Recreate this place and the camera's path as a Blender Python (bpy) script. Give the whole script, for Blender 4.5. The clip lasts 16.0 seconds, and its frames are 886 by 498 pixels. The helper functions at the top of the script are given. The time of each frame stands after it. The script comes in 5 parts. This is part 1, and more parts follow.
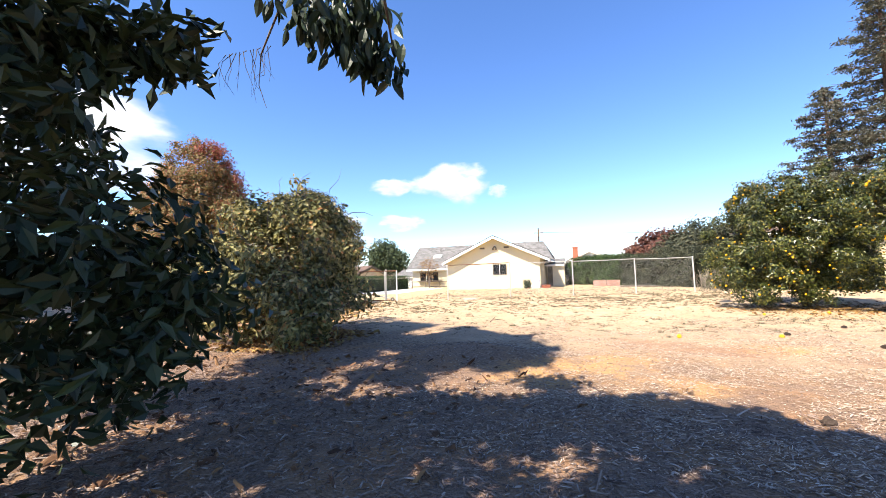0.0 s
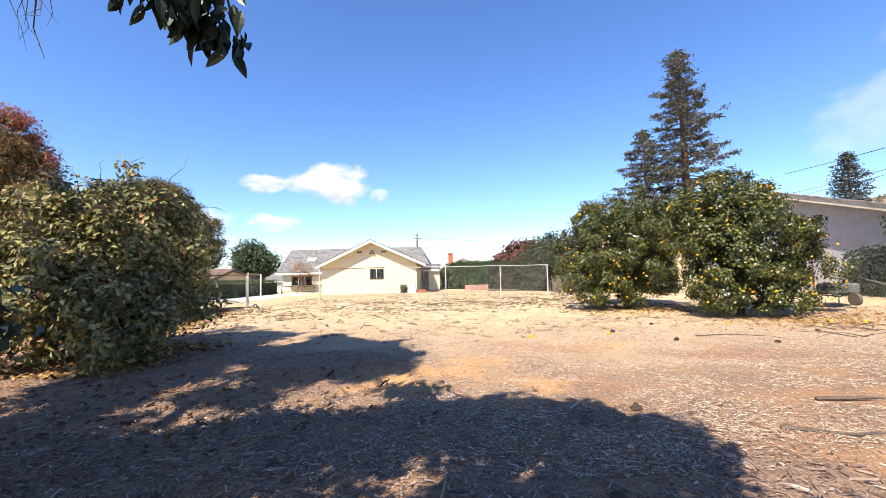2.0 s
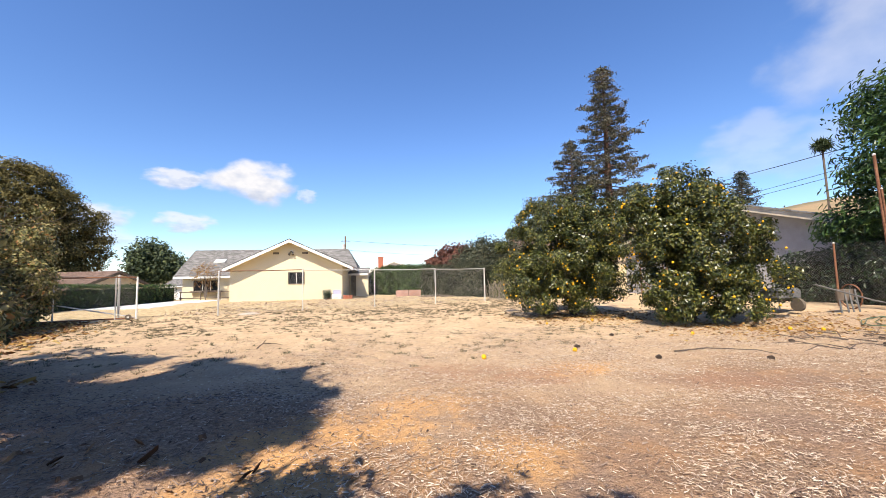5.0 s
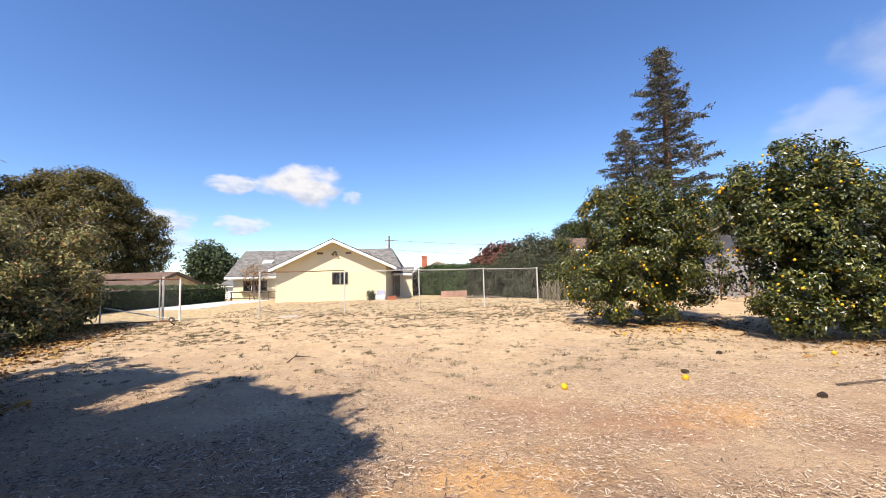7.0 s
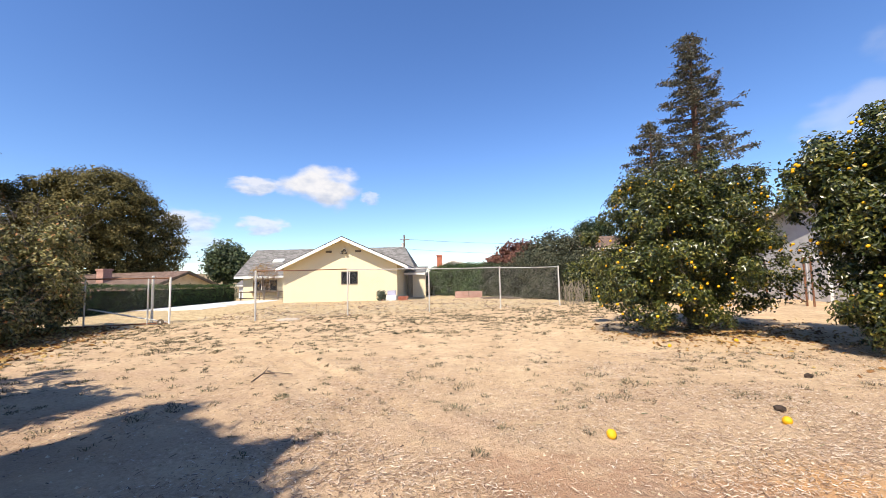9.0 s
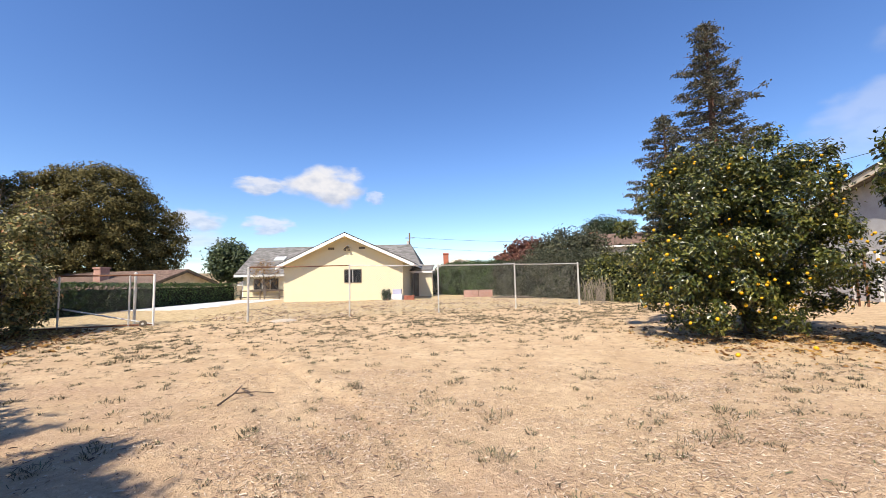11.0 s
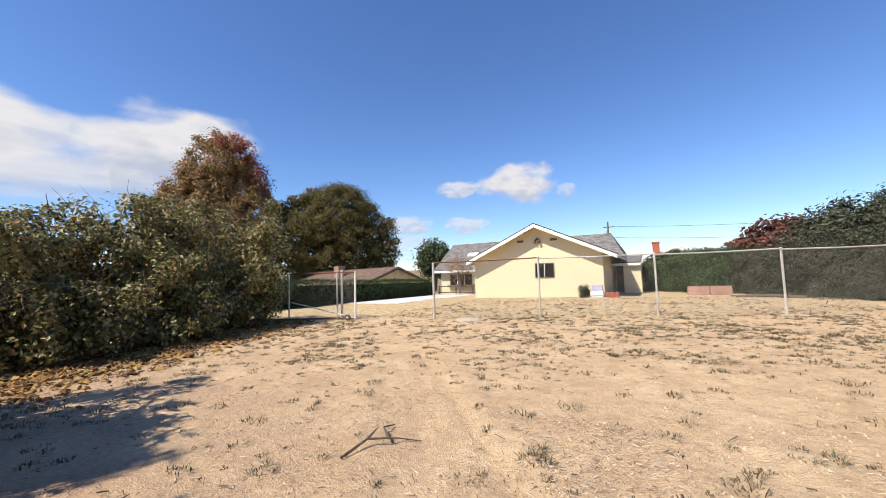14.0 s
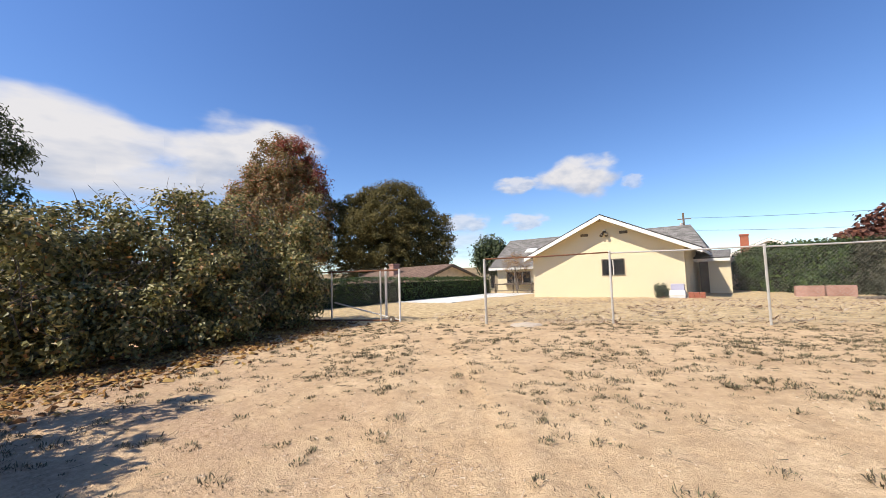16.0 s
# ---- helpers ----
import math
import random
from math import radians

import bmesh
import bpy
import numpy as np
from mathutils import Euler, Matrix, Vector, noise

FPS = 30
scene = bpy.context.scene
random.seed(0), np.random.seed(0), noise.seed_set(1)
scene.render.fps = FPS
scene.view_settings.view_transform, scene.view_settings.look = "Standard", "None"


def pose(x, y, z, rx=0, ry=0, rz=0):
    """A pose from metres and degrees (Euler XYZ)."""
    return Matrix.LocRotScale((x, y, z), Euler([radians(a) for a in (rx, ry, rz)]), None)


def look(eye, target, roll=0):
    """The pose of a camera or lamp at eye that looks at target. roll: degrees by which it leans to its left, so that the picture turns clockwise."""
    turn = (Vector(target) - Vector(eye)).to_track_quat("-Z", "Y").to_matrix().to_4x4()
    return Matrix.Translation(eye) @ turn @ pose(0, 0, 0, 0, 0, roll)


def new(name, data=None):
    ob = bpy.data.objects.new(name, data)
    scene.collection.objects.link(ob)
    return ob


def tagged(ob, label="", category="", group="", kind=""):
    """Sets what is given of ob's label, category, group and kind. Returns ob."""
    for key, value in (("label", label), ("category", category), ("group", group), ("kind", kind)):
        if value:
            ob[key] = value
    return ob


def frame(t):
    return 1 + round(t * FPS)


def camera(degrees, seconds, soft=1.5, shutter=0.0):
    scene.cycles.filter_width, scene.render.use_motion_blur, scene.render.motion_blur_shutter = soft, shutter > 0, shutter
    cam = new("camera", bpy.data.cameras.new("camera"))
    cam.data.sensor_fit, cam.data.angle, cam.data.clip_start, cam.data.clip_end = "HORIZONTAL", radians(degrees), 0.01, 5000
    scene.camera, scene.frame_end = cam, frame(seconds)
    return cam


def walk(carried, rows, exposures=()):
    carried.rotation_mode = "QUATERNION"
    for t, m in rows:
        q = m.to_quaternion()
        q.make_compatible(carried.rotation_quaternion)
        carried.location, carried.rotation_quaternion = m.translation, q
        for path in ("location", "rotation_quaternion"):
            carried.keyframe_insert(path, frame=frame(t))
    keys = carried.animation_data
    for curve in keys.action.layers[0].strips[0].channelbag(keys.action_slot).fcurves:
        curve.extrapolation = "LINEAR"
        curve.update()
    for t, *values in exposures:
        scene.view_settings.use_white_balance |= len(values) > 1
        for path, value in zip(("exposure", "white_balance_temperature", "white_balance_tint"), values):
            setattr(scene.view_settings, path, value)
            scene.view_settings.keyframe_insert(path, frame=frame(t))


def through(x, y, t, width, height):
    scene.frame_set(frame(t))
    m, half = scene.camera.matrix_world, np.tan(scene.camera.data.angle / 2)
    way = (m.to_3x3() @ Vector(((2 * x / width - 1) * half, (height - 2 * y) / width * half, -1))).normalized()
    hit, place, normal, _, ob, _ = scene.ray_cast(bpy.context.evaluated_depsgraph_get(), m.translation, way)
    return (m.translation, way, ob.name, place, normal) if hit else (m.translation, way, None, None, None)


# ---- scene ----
cam = camera(96.8, 16.0, soft=0.7)
METRES, EYE, TILT, LEAN, TURN = 11.4, 1.5, 0.0, 0.0, 17.4
PATH = [
    (0, (0.156, 0.534, 1.345), (-0.487, 2.423, 1.483), -1.8),
    (0.5, (0.184, 0.553, 1.336), (-0.347, 2.476, 1.476), -1.7),
    (1, (0.222, 0.572, 1.345), (-0.176, 2.527, 1.483), -1.7),
    (1.5, (0.262, 0.616, 1.346), (0.028, 2.598, 1.484), -1.6),
    (2, (0.319, 0.76, 1.35), (0.269, 2.754, 1.493), -1.5),
    (2.5, (0.369, 0.994, 1.353), (0.497, 2.984, 1.505), -1.5),
    (3, (0.438, 1.269, 1.337), (0.703, 3.246, 1.493), -1.4),
    (5.5, (0.25, 3.256, 1.308), (0.55, 5.227, 1.47), -1.3),
    (6, (0.19, 3.619, 1.373), (0.418, 5.6, 1.535), -1.2),
    (6.5, (0.206, 3.958, 1.395), (0.357, 5.946, 1.555), -1.3),
    (7, (0.254, 4.301, 1.399), (0.338, 6.292, 1.56), -1.4),
    (7.5, (0.326, 4.679, 1.421), (0.363, 6.672, 1.582), -1.4),
    (8, (0.411, 5.029, 1.423), (0.42, 7.022, 1.584), -1.4),
    (8.5, (0.509, 5.405, 1.437), (0.5, 7.399, 1.598), -1.3),
    (9, (0.532, 5.769, 1.393), (0.528, 7.762, 1.555), -1.3),
    (11.5, (0.288, 7.479, 1.326), (0.236, 9.472, 1.485), -1.3),
    (12, (0.305, 7.853, 1.371), (-0.034, 9.818, 1.528), -1.4),
    (12.5, (0.215, 8.205, 1.368), (-0.435, 10.09, 1.524), -1.4),
    (13, (0.102, 8.489, 1.358), (-0.736, 10.298, 1.515), -1.5),
    (13.5, (-0.012, 8.879, 1.356), (-0.926, 10.65, 1.514), -1.6),
    (14, (-0.05, 9.167, 1.341), (-1.001, 10.92, 1.5), -1.7),
    (14.5, (-0.129, 9.496, 1.325), (-1.125, 11.223, 1.486), -1.6),
    (15, (-0.232, 9.882, 1.339), (-1.289, 11.572, 1.493), -1.6),
    (15.5, (-0.344, 10.188, 1.34), (-1.47, 11.834, 1.492), -1.5),
    (16, (-0.595, 10.468, 1.381), (-1.791, 12.063, 1.534), -1.7),
]
walk(cam, [(t, look(eye, target, roll)) for t, eye, target, roll in PATH],
     [(0.0, 1.3, 6600, 10), (1.5, 1.17, 6600, 10), (3.0, 1.0, 6650, 10), (5.5, 0.8, 6750, 10), (9.0, 0.75, 6700, 10), (12.0, 0.62, 6650, 10), (16.0, 0.53, 6700, 10)])

# ---------------------------------------------------------------- light
SUN_EL, SUN_AZ = radians(50), math.atan2(-0.45, -0.89)      # azimuth from +y towards +x
world = bpy.data.worlds.new("sky")
scene.world = world
world.use_nodes = True
wn = world.node_tree
sky = wn.nodes.new("ShaderNodeTexSky")
sky.sky_type = 'NISHITA'
sky.sun_disc = False
sky.sun_elevation = SUN_EL
sky.sun_rotation = SUN_AZ
sky.altitude = 300
sky.air_density, sky.dust_density, sky.ozone_density = 1.0, 0.2, 4.5
bg = wn.nodes["Background"]
bg.inputs["Strength"].default_value = 0.127
hsv = wn.nodes.new("ShaderNodeHueSaturation")
hsv.inputs["Hue"].default_value, hsv.inputs["Saturation"].default_value = 0.509, 1.15
wn.links.new(sky.outputs[0], hsv.inputs["Color"])
wn.links.new(hsv.outputs[0], bg.inputs["Color"])
sun_data = bpy.data.lights.new("sun", 'SUN')
sun_data.energy, sun_data.angle, sun_data.color = 5.0, radians(0.5), (1.0, 0.93, 0.82)
sun = new("sun", sun_data)
SUN_DIR = Vector((math.sin(SUN_AZ) * math.cos(SUN_EL), math.cos(SUN_AZ) * math.cos(SUN_EL), math.sin(SUN_EL)))
sun.matrix_world = look(SUN_DIR * 60, (0, 0, 0))

# ---------------------------------------------------------------- materials


class Nodes:
    """Short hand for a node material."""

    def __init__(self, name):
        self.mat = bpy.data.materials.new(name)
        self.mat.use_nodes = True
        self.t = self.mat.node_tree
        self.bsdf = self.t.nodes["Principled BSDF"]
        self.out = self.t.nodes["Material Output"]
        self.coord = self.t.nodes.new("ShaderNodeTexCoord").outputs["Object"]

    def put(self, socket, value):
        if hasattr(value, "is_output"):
            self.t.links.new(value, socket)
        elif isinstance(value, (tuple, list)) and len(value) == 3 and socket.type == 'RGBA':
            socket.default_value = (*value, 1)
        else:
            socket.default_value = value

    def noise(self, scale, detail=4, rough=0.6, vec=None, distortion=0.0):
        n = self.t.nodes.new("ShaderNodeTexNoise")
        self.put(n.inputs["Vector"], vec or self.coord)
        n.inputs["Scale"].default_value, n.inputs["Detail"].default_value = scale, detail
        n.inputs["Roughness"].default_value, n.inputs["Distortion"].default_value = rough, distortion
        return n.outputs[0]

    def stretch(self, scale, vec=None):
        n = self.t.nodes.new("ShaderNodeMapping")
        self.put(n.inputs["Vector"], vec or self.coord)
        n.inputs["Scale"].default_value = scale
        return n.outputs[0]

    def ramp(self, fac, *stops):
        n = self.t.nodes.new("ShaderNodeValToRGB")
        self.put(n.inputs[0], fac)
        e = n.color_ramp.elements
        while len(e) < len(stops):
            e.new(0.5)
        for el, (p, c) in zip(e, stops):
            el.position, el.color = p, (*c, 1) if isinstance(c, tuple) else (c, c, c, 1)
        return n.outputs[0]

    def mix(self, fac, a, b, kind='MIX'):
        n = self.t.nodes.new("ShaderNodeMix")
        n.data_type, n.blend_type = 'RGBA', kind
        self.put(n.inputs[0], fac), self.put(n.inputs[6], a), self.put(n.inputs[7], b)
        return n.outputs[2]

    def math(self, op, a, b=0.0, c=0.0):
        n = self.t.nodes.new("ShaderNodeMath")
        n.operation = op
        self.put(n.inputs[0], a), self.put(n.inputs[1], b), self.put(n.inputs[2], c)
        return n.outputs[0]

    def step(self, v, lo, hi):
        n = self.t.nodes.new("ShaderNodeMapRange")
        n.interpolation_type = 'SMOOTHSTEP'
        self.put(n.inputs[0], v)
        n.inputs[1].default_value, n.inputs[2].default_value = lo, hi
        return n.outputs[0]

    def island(self):
        return self.t.nodes.new("ShaderNodeNewGeometry").outputs["Random Per Island"]

    def bump(self, height, strength, distance):
        n = self.t.nodes.new("ShaderNodeBump")
        self.put(n.inputs["Height"], height)
        n.inputs["Strength"].default_value, n.inputs["Distance"].default_value = strength, distance
        self.t.links.new(n.outputs[0], self.bsdf.inputs["Normal"])

    def done(self, color, rough=0.8, metal=0.0, spec=0.3):
        self.put(self.bsdf.inputs["Base Color"], color)
        self.put(self.bsdf.inputs["Roughness"], rough)
        self.bsdf.inputs["Metallic"].default_value = metal
        self.bsdf.inputs["Specular IOR Level"].default_value = spec
        return self.mat


def leaf_material(name, stops, rough=0.45, through=0.25, spec=0.4):
    n = Nodes(name)
    c = n.ramp(n.island(), *stops)
    c = n.mix(0.35, c, n.ramp(n.noise(1.3, 2), (0.3, 0.55), (0.7, 1.0)), 'MULTIPLY')
    m = n.done(c, rough, 0, spec)
    tr = n.t.nodes.new("ShaderNodeBsdfTranslucent")
    n.t.links.new(c, tr.inputs[0])
    mx = n.t.nodes.new("ShaderNodeMixShader")
    mx.inputs[0].default_value = through
    n.t.links.new(n.bsdf.outputs[0], mx.inputs[1])
    n.t.links.new(tr.outputs[0], mx.inputs[2])
    n.t.links.new(mx.outputs[0], n.out.inputs[0])
    return m


def rough_material(name, dark, light, scale=8, rough=0.85, bump=0.3, dist=0.01, spec=0.2, metal=0.0, stretch=(1, 1, 1), stain=None):
    n = Nodes(name)
    v = n.stretch(stretch)
    fine, big = n.noise(scale, 6, 0.65, v), n.noise(scale * 0.12, 3, 0.5, v)
    c = n.mix(n.ramp(fine, (0.3, 0.0), (0.7, 1.0)), dark, light)
    c = n.mix(n.math('MULTIPLY', n.ramp(big, (0.42, 0.0), (0.7, 1.0)), 0.55), c, stain or tuple(0.6 * a for a in dark))
    n.bump(fine, bump, dist)
    return n.done(c, rough, metal, spec)


def random_material(name, stops, rough=0.85, spec=0.2):
    n = Nodes(name)
    c = n.ramp(n.island(), *stops)
    c = n.mix(0.5, c, n.ramp(n.noise(40, 3), (0.3, 0.5), (0.7, 1.0)), 'MULTIPLY')
    return n.done(c, rough, 0, spec)


def ground_material():
    n = Nodes("dry_earth")
    sep = n.t.nodes.new("ShaderNodeSeparateXYZ")
    n.t.links.new(n.coord, sep.inputs[0])
    x, y = sep.outputs[0], sep.outputs[1]
    big, mid, fine, grit = n.noise(0.22, 4), n.noise(1.1, 5, 0.65), n.noise(9, 6, 0.7), n.noise(60, 3, 0.7)
    dirt = n.mix(n.ramp(mid, (0.3, 0.0), (0.7, 1.0)), (0.49, 0.34, 0.20), (0.645, 0.478, 0.30))
    dirt = n.mix(n.math('MULTIPLY', n.ramp(n.noise(3.6, 8, 0.72), (0.50, 0.0), (0.66, 1.0)), 0.5), dirt, (0.33, 0.23, 0.145))
    dirt = n.mix(n.math('MULTIPLY', n.ramp(fine, (0.35, 1.0), (0.6, 0.0)), 0.45), dirt, (0.33, 0.225, 0.13))
    dirt = n.mix(n.math('MULTIPLY', n.ramp(grit, (0.6, 0.0), (0.72, 1.0)), 0.35), dirt, (0.22, 0.15, 0.09))
    # shredded mulch round the trees, with worn bare patches
    mulch = n.mix(n.ramp(n.noise(30, 5, 0.75, n.stretch((1, 2.3, 1))), (0.35, 0.0), (0.62, 1.0)), (0.11, 0.065, 0.043), (0.36, 0.24, 0.165))
    mulch = n.mix(n.ramp(mid, (0.45, 0.0), (0.62, 0.6)), mulch, (0.40, 0.215, 0.10))
    edge = n.math('ADD', y, n.math('MULTIPLY', n.math('SUBTRACT', n.noise(0.45, 4), 0.5), 7.0))
    edge = n.math('ADD', edge, n.math('MULTIPLY', n.math('ABSOLUTE', n.math('SUBTRACT', x, 2.0)), -0.12))
    # dark mulch spreads further at x < 0, deepening the tree's cast shadow
    edge = n.math('ADD', edge, n.math('MULTIPLY', n.math('MINIMUM', x, 0.0), 0.35))
    worn = n.mix(n.ramp(n.noise(22, 5, 0.75), (0.35, 0.0), (0.65, 1.0)), (0.25, 0.155, 0.09), (0.55, 0.39, 0.265))
    patch = n.math('MULTIPLY', n.step(edge, 12.5, 9.0), n.ramp(n.noise(0.9, 5, 0.65, n.stretch((1, 1.6, 1))), (0.38, 0.15), (0.62, 1.0)))
    c = n.mix(n.math('MULTIPLY', patch, 0.8), dirt, worn)
    c = n.mix(n.step(edge, 9.2, 5.2), c, mulch)
    # orange sawdust patches
    for px, py, r in ((-0.4, 5.9, 0.9), (0.8, 7.2, 0.8), (0.2, 6.5, 0.7), (3.1, 8.3, 0.9), (1.3, 5.8, 0.7)):
        d = n.math('ADD', n.math('POWER', n.math('SUBTRACT', x, px), 2.0), n.math('POWER', n.math('MULTIPLY', n.math('SUBTRACT', y, py), 1.5), 2.0))
        d = n.math('ADD', n.math('SQRT', d), n.math('MULTIPLY', n.math('SUBTRACT', n.noise(2.6, 6, 0.7), 0.5), 2.6))
        c = n.mix(n.math('MULTIPLY', n.step(d, r * 1.2, r * 0.1), 0.8), c, n.mix(fine, (0.48, 0.25, 0.095), (0.68, 0.39, 0.165)))
    # red-brown rotted bark
    for px, py, r in ((2.3, 8.2, 1.0), (1.2, 8.6, 0.8), (4.6, 7.4, 1.1), (2.9, 4.2, 0.8)):
        d = n.math('ADD', n.math('POWER', n.math('SUBTRACT', x, px), 2.0), n.math('POWER', n.math('MULTIPLY', n.math('SUBTRACT', y, py), 1.4), 2.0))
        d = n.math('ADD', n.math('SQRT', d), n.math('MULTIPLY', n.math('SUBTRACT', n.noise(2.1, 6, 0.72), 0.5), 3.0))
        c = n.mix(n.math('MULTIPLY', n.step(d, r * 1.2, r * 0.1), 0.5), c, n.mix(fine, (0.22, 0.10, 0.055), (0.42, 0.23, 0.14)))
    # mown dry grass behind the fence
    lawn = n.mix(n.ramp(n.noise(5, 5), (0.35, 0.0), (0.65, 1.0)), (0.32, 0.235, 0.115), (0.60, 0.46, 0.27))
    fy = n.math('SUBTRACT', y, n.math('MULTIPLY', x, 0.36))
    c = n.mix(n.math('MULTIPLY', n.step(n.math('ADD', fy, n.math('MULTIPLY', big, 4.0)), 23.0, 25.5), 0.85), c, lawn)
    # far country
    far = n.mix(n.ramp(n.noise(0.03, 5), (0.4, 0.0), (0.6, 1.0)), (0.30, 0.21, 0.12), (0.17, 0.14, 0.08))
    r = n.math('SQRT', n.math('ADD', n.math('POWER', x, 2.0), n.math('POWER', y, 2.0)))
    c = n.mix(n.step(r, 55, 90), c, far)
    n.bump(n.math('ADD', n.math('MULTIPLY', fine, 0.7), n.math('MULTIPLY', grit, 0.3)), 1.0, 0.055)
    return n.done(c, 0.95, 0, 0.1)


M = {}
M["ground"] = ground_material()
M["chip_dark"] = random_material("wood_chips", ((0.0, (0.085, 0.052, 0.038)), (0.4, (0.20, 0.135, 0.098)), (0.85, (0.32, 0.23, 0.175)), (1.0, (0.46, 0.365, 0.295))))
M["straw"] = random_material("dry_chips", ((0.0, (0.14, 0.08, 0.05)), (0.3, (0.32, 0.21, 0.13)), (0.7, (0.52, 0.39, 0.28)), (1.0, (0.68, 0.57, 0.45))))
M["litter"] = random_material("leaf_litter", ((0.0, (0.104, 0.046, 0.019)), (0.4, (0.247, 0.124, 0.046)), (0.75, (0.358, 0.195, 0.052)), (1.0, (0.442, 0.312, 0.117))))
M["weed"] = random_material("dry_weed", ((0.0, (0.06, 0.047, 0.03)), (0.45, (0.13, 0.105, 0.062)), (0.8, (0.23, 0.185, 0.11)), (1.0, (0.11, 0.125, 0.06))))
M["stick"] = rough_material("dead_stick", (0.06, 0.045, 0.035), (0.18, 0.13, 0.10), 30)
M["bark"] = rough_material("grey_bark", (0.06, 0.045, 0.035), (0.20, 0.16, 0.125), 14, bump=0.8, dist=0.03, stretch=(1, 1, 0.25))
M["redbark"] = rough_material("redwood_bark", (0.10, 0.05, 0.035), (0.26, 0.15, 0.10), 10, bump=0.8, dist=0.05, stretch=(1, 1, 0.2))
M["dark_leaf"] = leaf_material("broad_dark_leaf", ((0.0, (0.016, 0.026, 0.012)), (0.6, (0.028, 0.046, 0.018)), (1.0, (0.05, 0.07, 0.026))), 0.45, 0.08, 0.3)
M["citrus_leaf"] = leaf_material("citrus_leaf", ((0.0, (0.016, 0.023, 0.005)), (0.5, (0.045, 0.058, 0.010)), (0.85, (0.145, 0.145, 0.026)), (1.0, (0.25, 0.21, 0.045))), 0.34, 0.10, 0.5)
M["persimmon_leaf"] = leaf_material("persimmon_leaf", ((0.0, (0.062, 0.062, 0.027)), (0.4, (0.17, 0.163, 0.055)), (0.75, (0.37, 0.325, 0.115)), (0.93, (0.475, 0.375, 0.163)), (1.0, (0.475, 0.200, 0.062))), 0.46, 0.25, 0.35)
M["maple_leaf"] = leaf_material("autumn_leaf", ((0.0, (0.140, 0.119, 0.042)), (0.45, (0.266, 0.189, 0.063)), (0.85, (0.378, 0.210, 0.077)), (1.0, (0.476, 0.154, 0.084))), 0.55, 0.25)
M["red_leaf"] = leaf_material("scarlet_leaf", ((0.0, (0.22, 0.07, 0.03)), (0.5, (0.36, 0.08, 0.06)), (1.0, (0.42, 0.18, 0.07))), 0.55, 0.25)
M["oak_leaf"] = leaf_material("round_tree_leaf", ((0.0, (0.055, 0.048, 0.015)), (0.6, (0.13, 0.108, 0.032)), (1.0, (0.21, 0.165, 0.055))), 0.65, 0.15, 0.2)
M["far_leaf"] = leaf_material("far_tree_leaf", ((0.0, (0.03, 0.045, 0.02)), (0.6, (0.06, 0.085, 0.03)), (1.0, (0.11, 0.13, 0.045))), 0.6, 0.15)
M["hedge_leaf"] = leaf_material("hedge_leaf", ((0.0, (0.018, 0.036, 0.010)), (0.6, (0.044, 0.082, 0.016)), (1.0, (0.11, 0.16, 0.032))), 0.5, 0.18)
M["olive_leaf"] = leaf_material("olive_shrub_leaf", ((0.0, (0.028, 0.033, 0.017)), (0.6, (0.066, 0.072, 0.036)), (1.0, (0.13, 0.125, 0.07))), 0.6, 0.15)
M["purple_leaf"] = leaf_material("rust_leaf", ((0.0, (0.064, 0.023, 0.016)), (0.6, (0.136, 0.045, 0.027)), (1.0, (0.200, 0.082, 0.045))), 0.6, 0.15)
M["mango_leaf"] = leaf_material("long_green_leaf", ((0.0, (0.025, 0.05, 0.015)), (0.6, (0.05, 0.10, 0.025)), (1.0, (0.12, 0.19, 0.05))), 0.4, 0.25)
M["redwood_leaf"] = leaf_material("redwood_needle", ((0.0, (0.05, 0.055, 0.038)), (0.5, (0.115, 0.115, 0.078)), (0.85, (0.17, 0.15, 0.10)), (1.0, (0.22, 0.17, 0.11))), 0.7, 0.15)
M["blue_conifer"] = leaf_material("blue_needle", ((0.0, (0.035, 0.05, 0.045)), (1.0, (0.10, 0.12, 0.10))), 0.7, 0.1)
M["lemon"] = rough_material("citrus_peel", (0.66, 0.30, 0.008), (0.78, 0.42, 0.015), 25, 0.5, 0.1, 0.003, 0.25, stain=(0.60, 0.42, 0.02))
M["stucco"] = rough_material("cream_stucco", (0.63, 0.54, 0.36), (0.70, 0.61, 0.42), 55, 0.9, 0.25, 0.01, stain=(0.68, 0.56, 0.35))
M["white_wall"] = rough_material("white_wall_paint", (0.66, 0.64, 0.62), (0.76, 0.74, 0.70), 30, 0.85, 0.15, 0.01, stain=(0.60, 0.57, 0.53))
# darker copy of the white wall paint: shade on the walls put into colour
M["shaded_wall"] = rough_material("shade_toned_wall_paint", (0.36, 0.345, 0.335), (0.44, 0.425, 0.41), 30, 0.85, 0.15, 0.01, stain=(0.32, 0.30, 0.28))
M["trim"] = rough_material("white_trim", (0.72, 0.70, 0.64), (0.82, 0.80, 0.75), 20, 0.6, 0.1, 0.004, stain=(0.60, 0.57, 0.50))
M["beige_trim"] = rough_material("beige_trim", (0.58, 0.49, 0.36), (0.68, 0.58, 0.44), 20, 0.6, 0.1, 0.004)
M["soffit"] = rough_material("eave_boards", (0.50, 0.42, 0.28), (0.62, 0.53, 0.36), 10, 0.8, 0.1, 0.004)
M["glass"] = Nodes("dark_window_glass").done((0.012, 0.013, 0.015), 0.08, 0, 0.3)
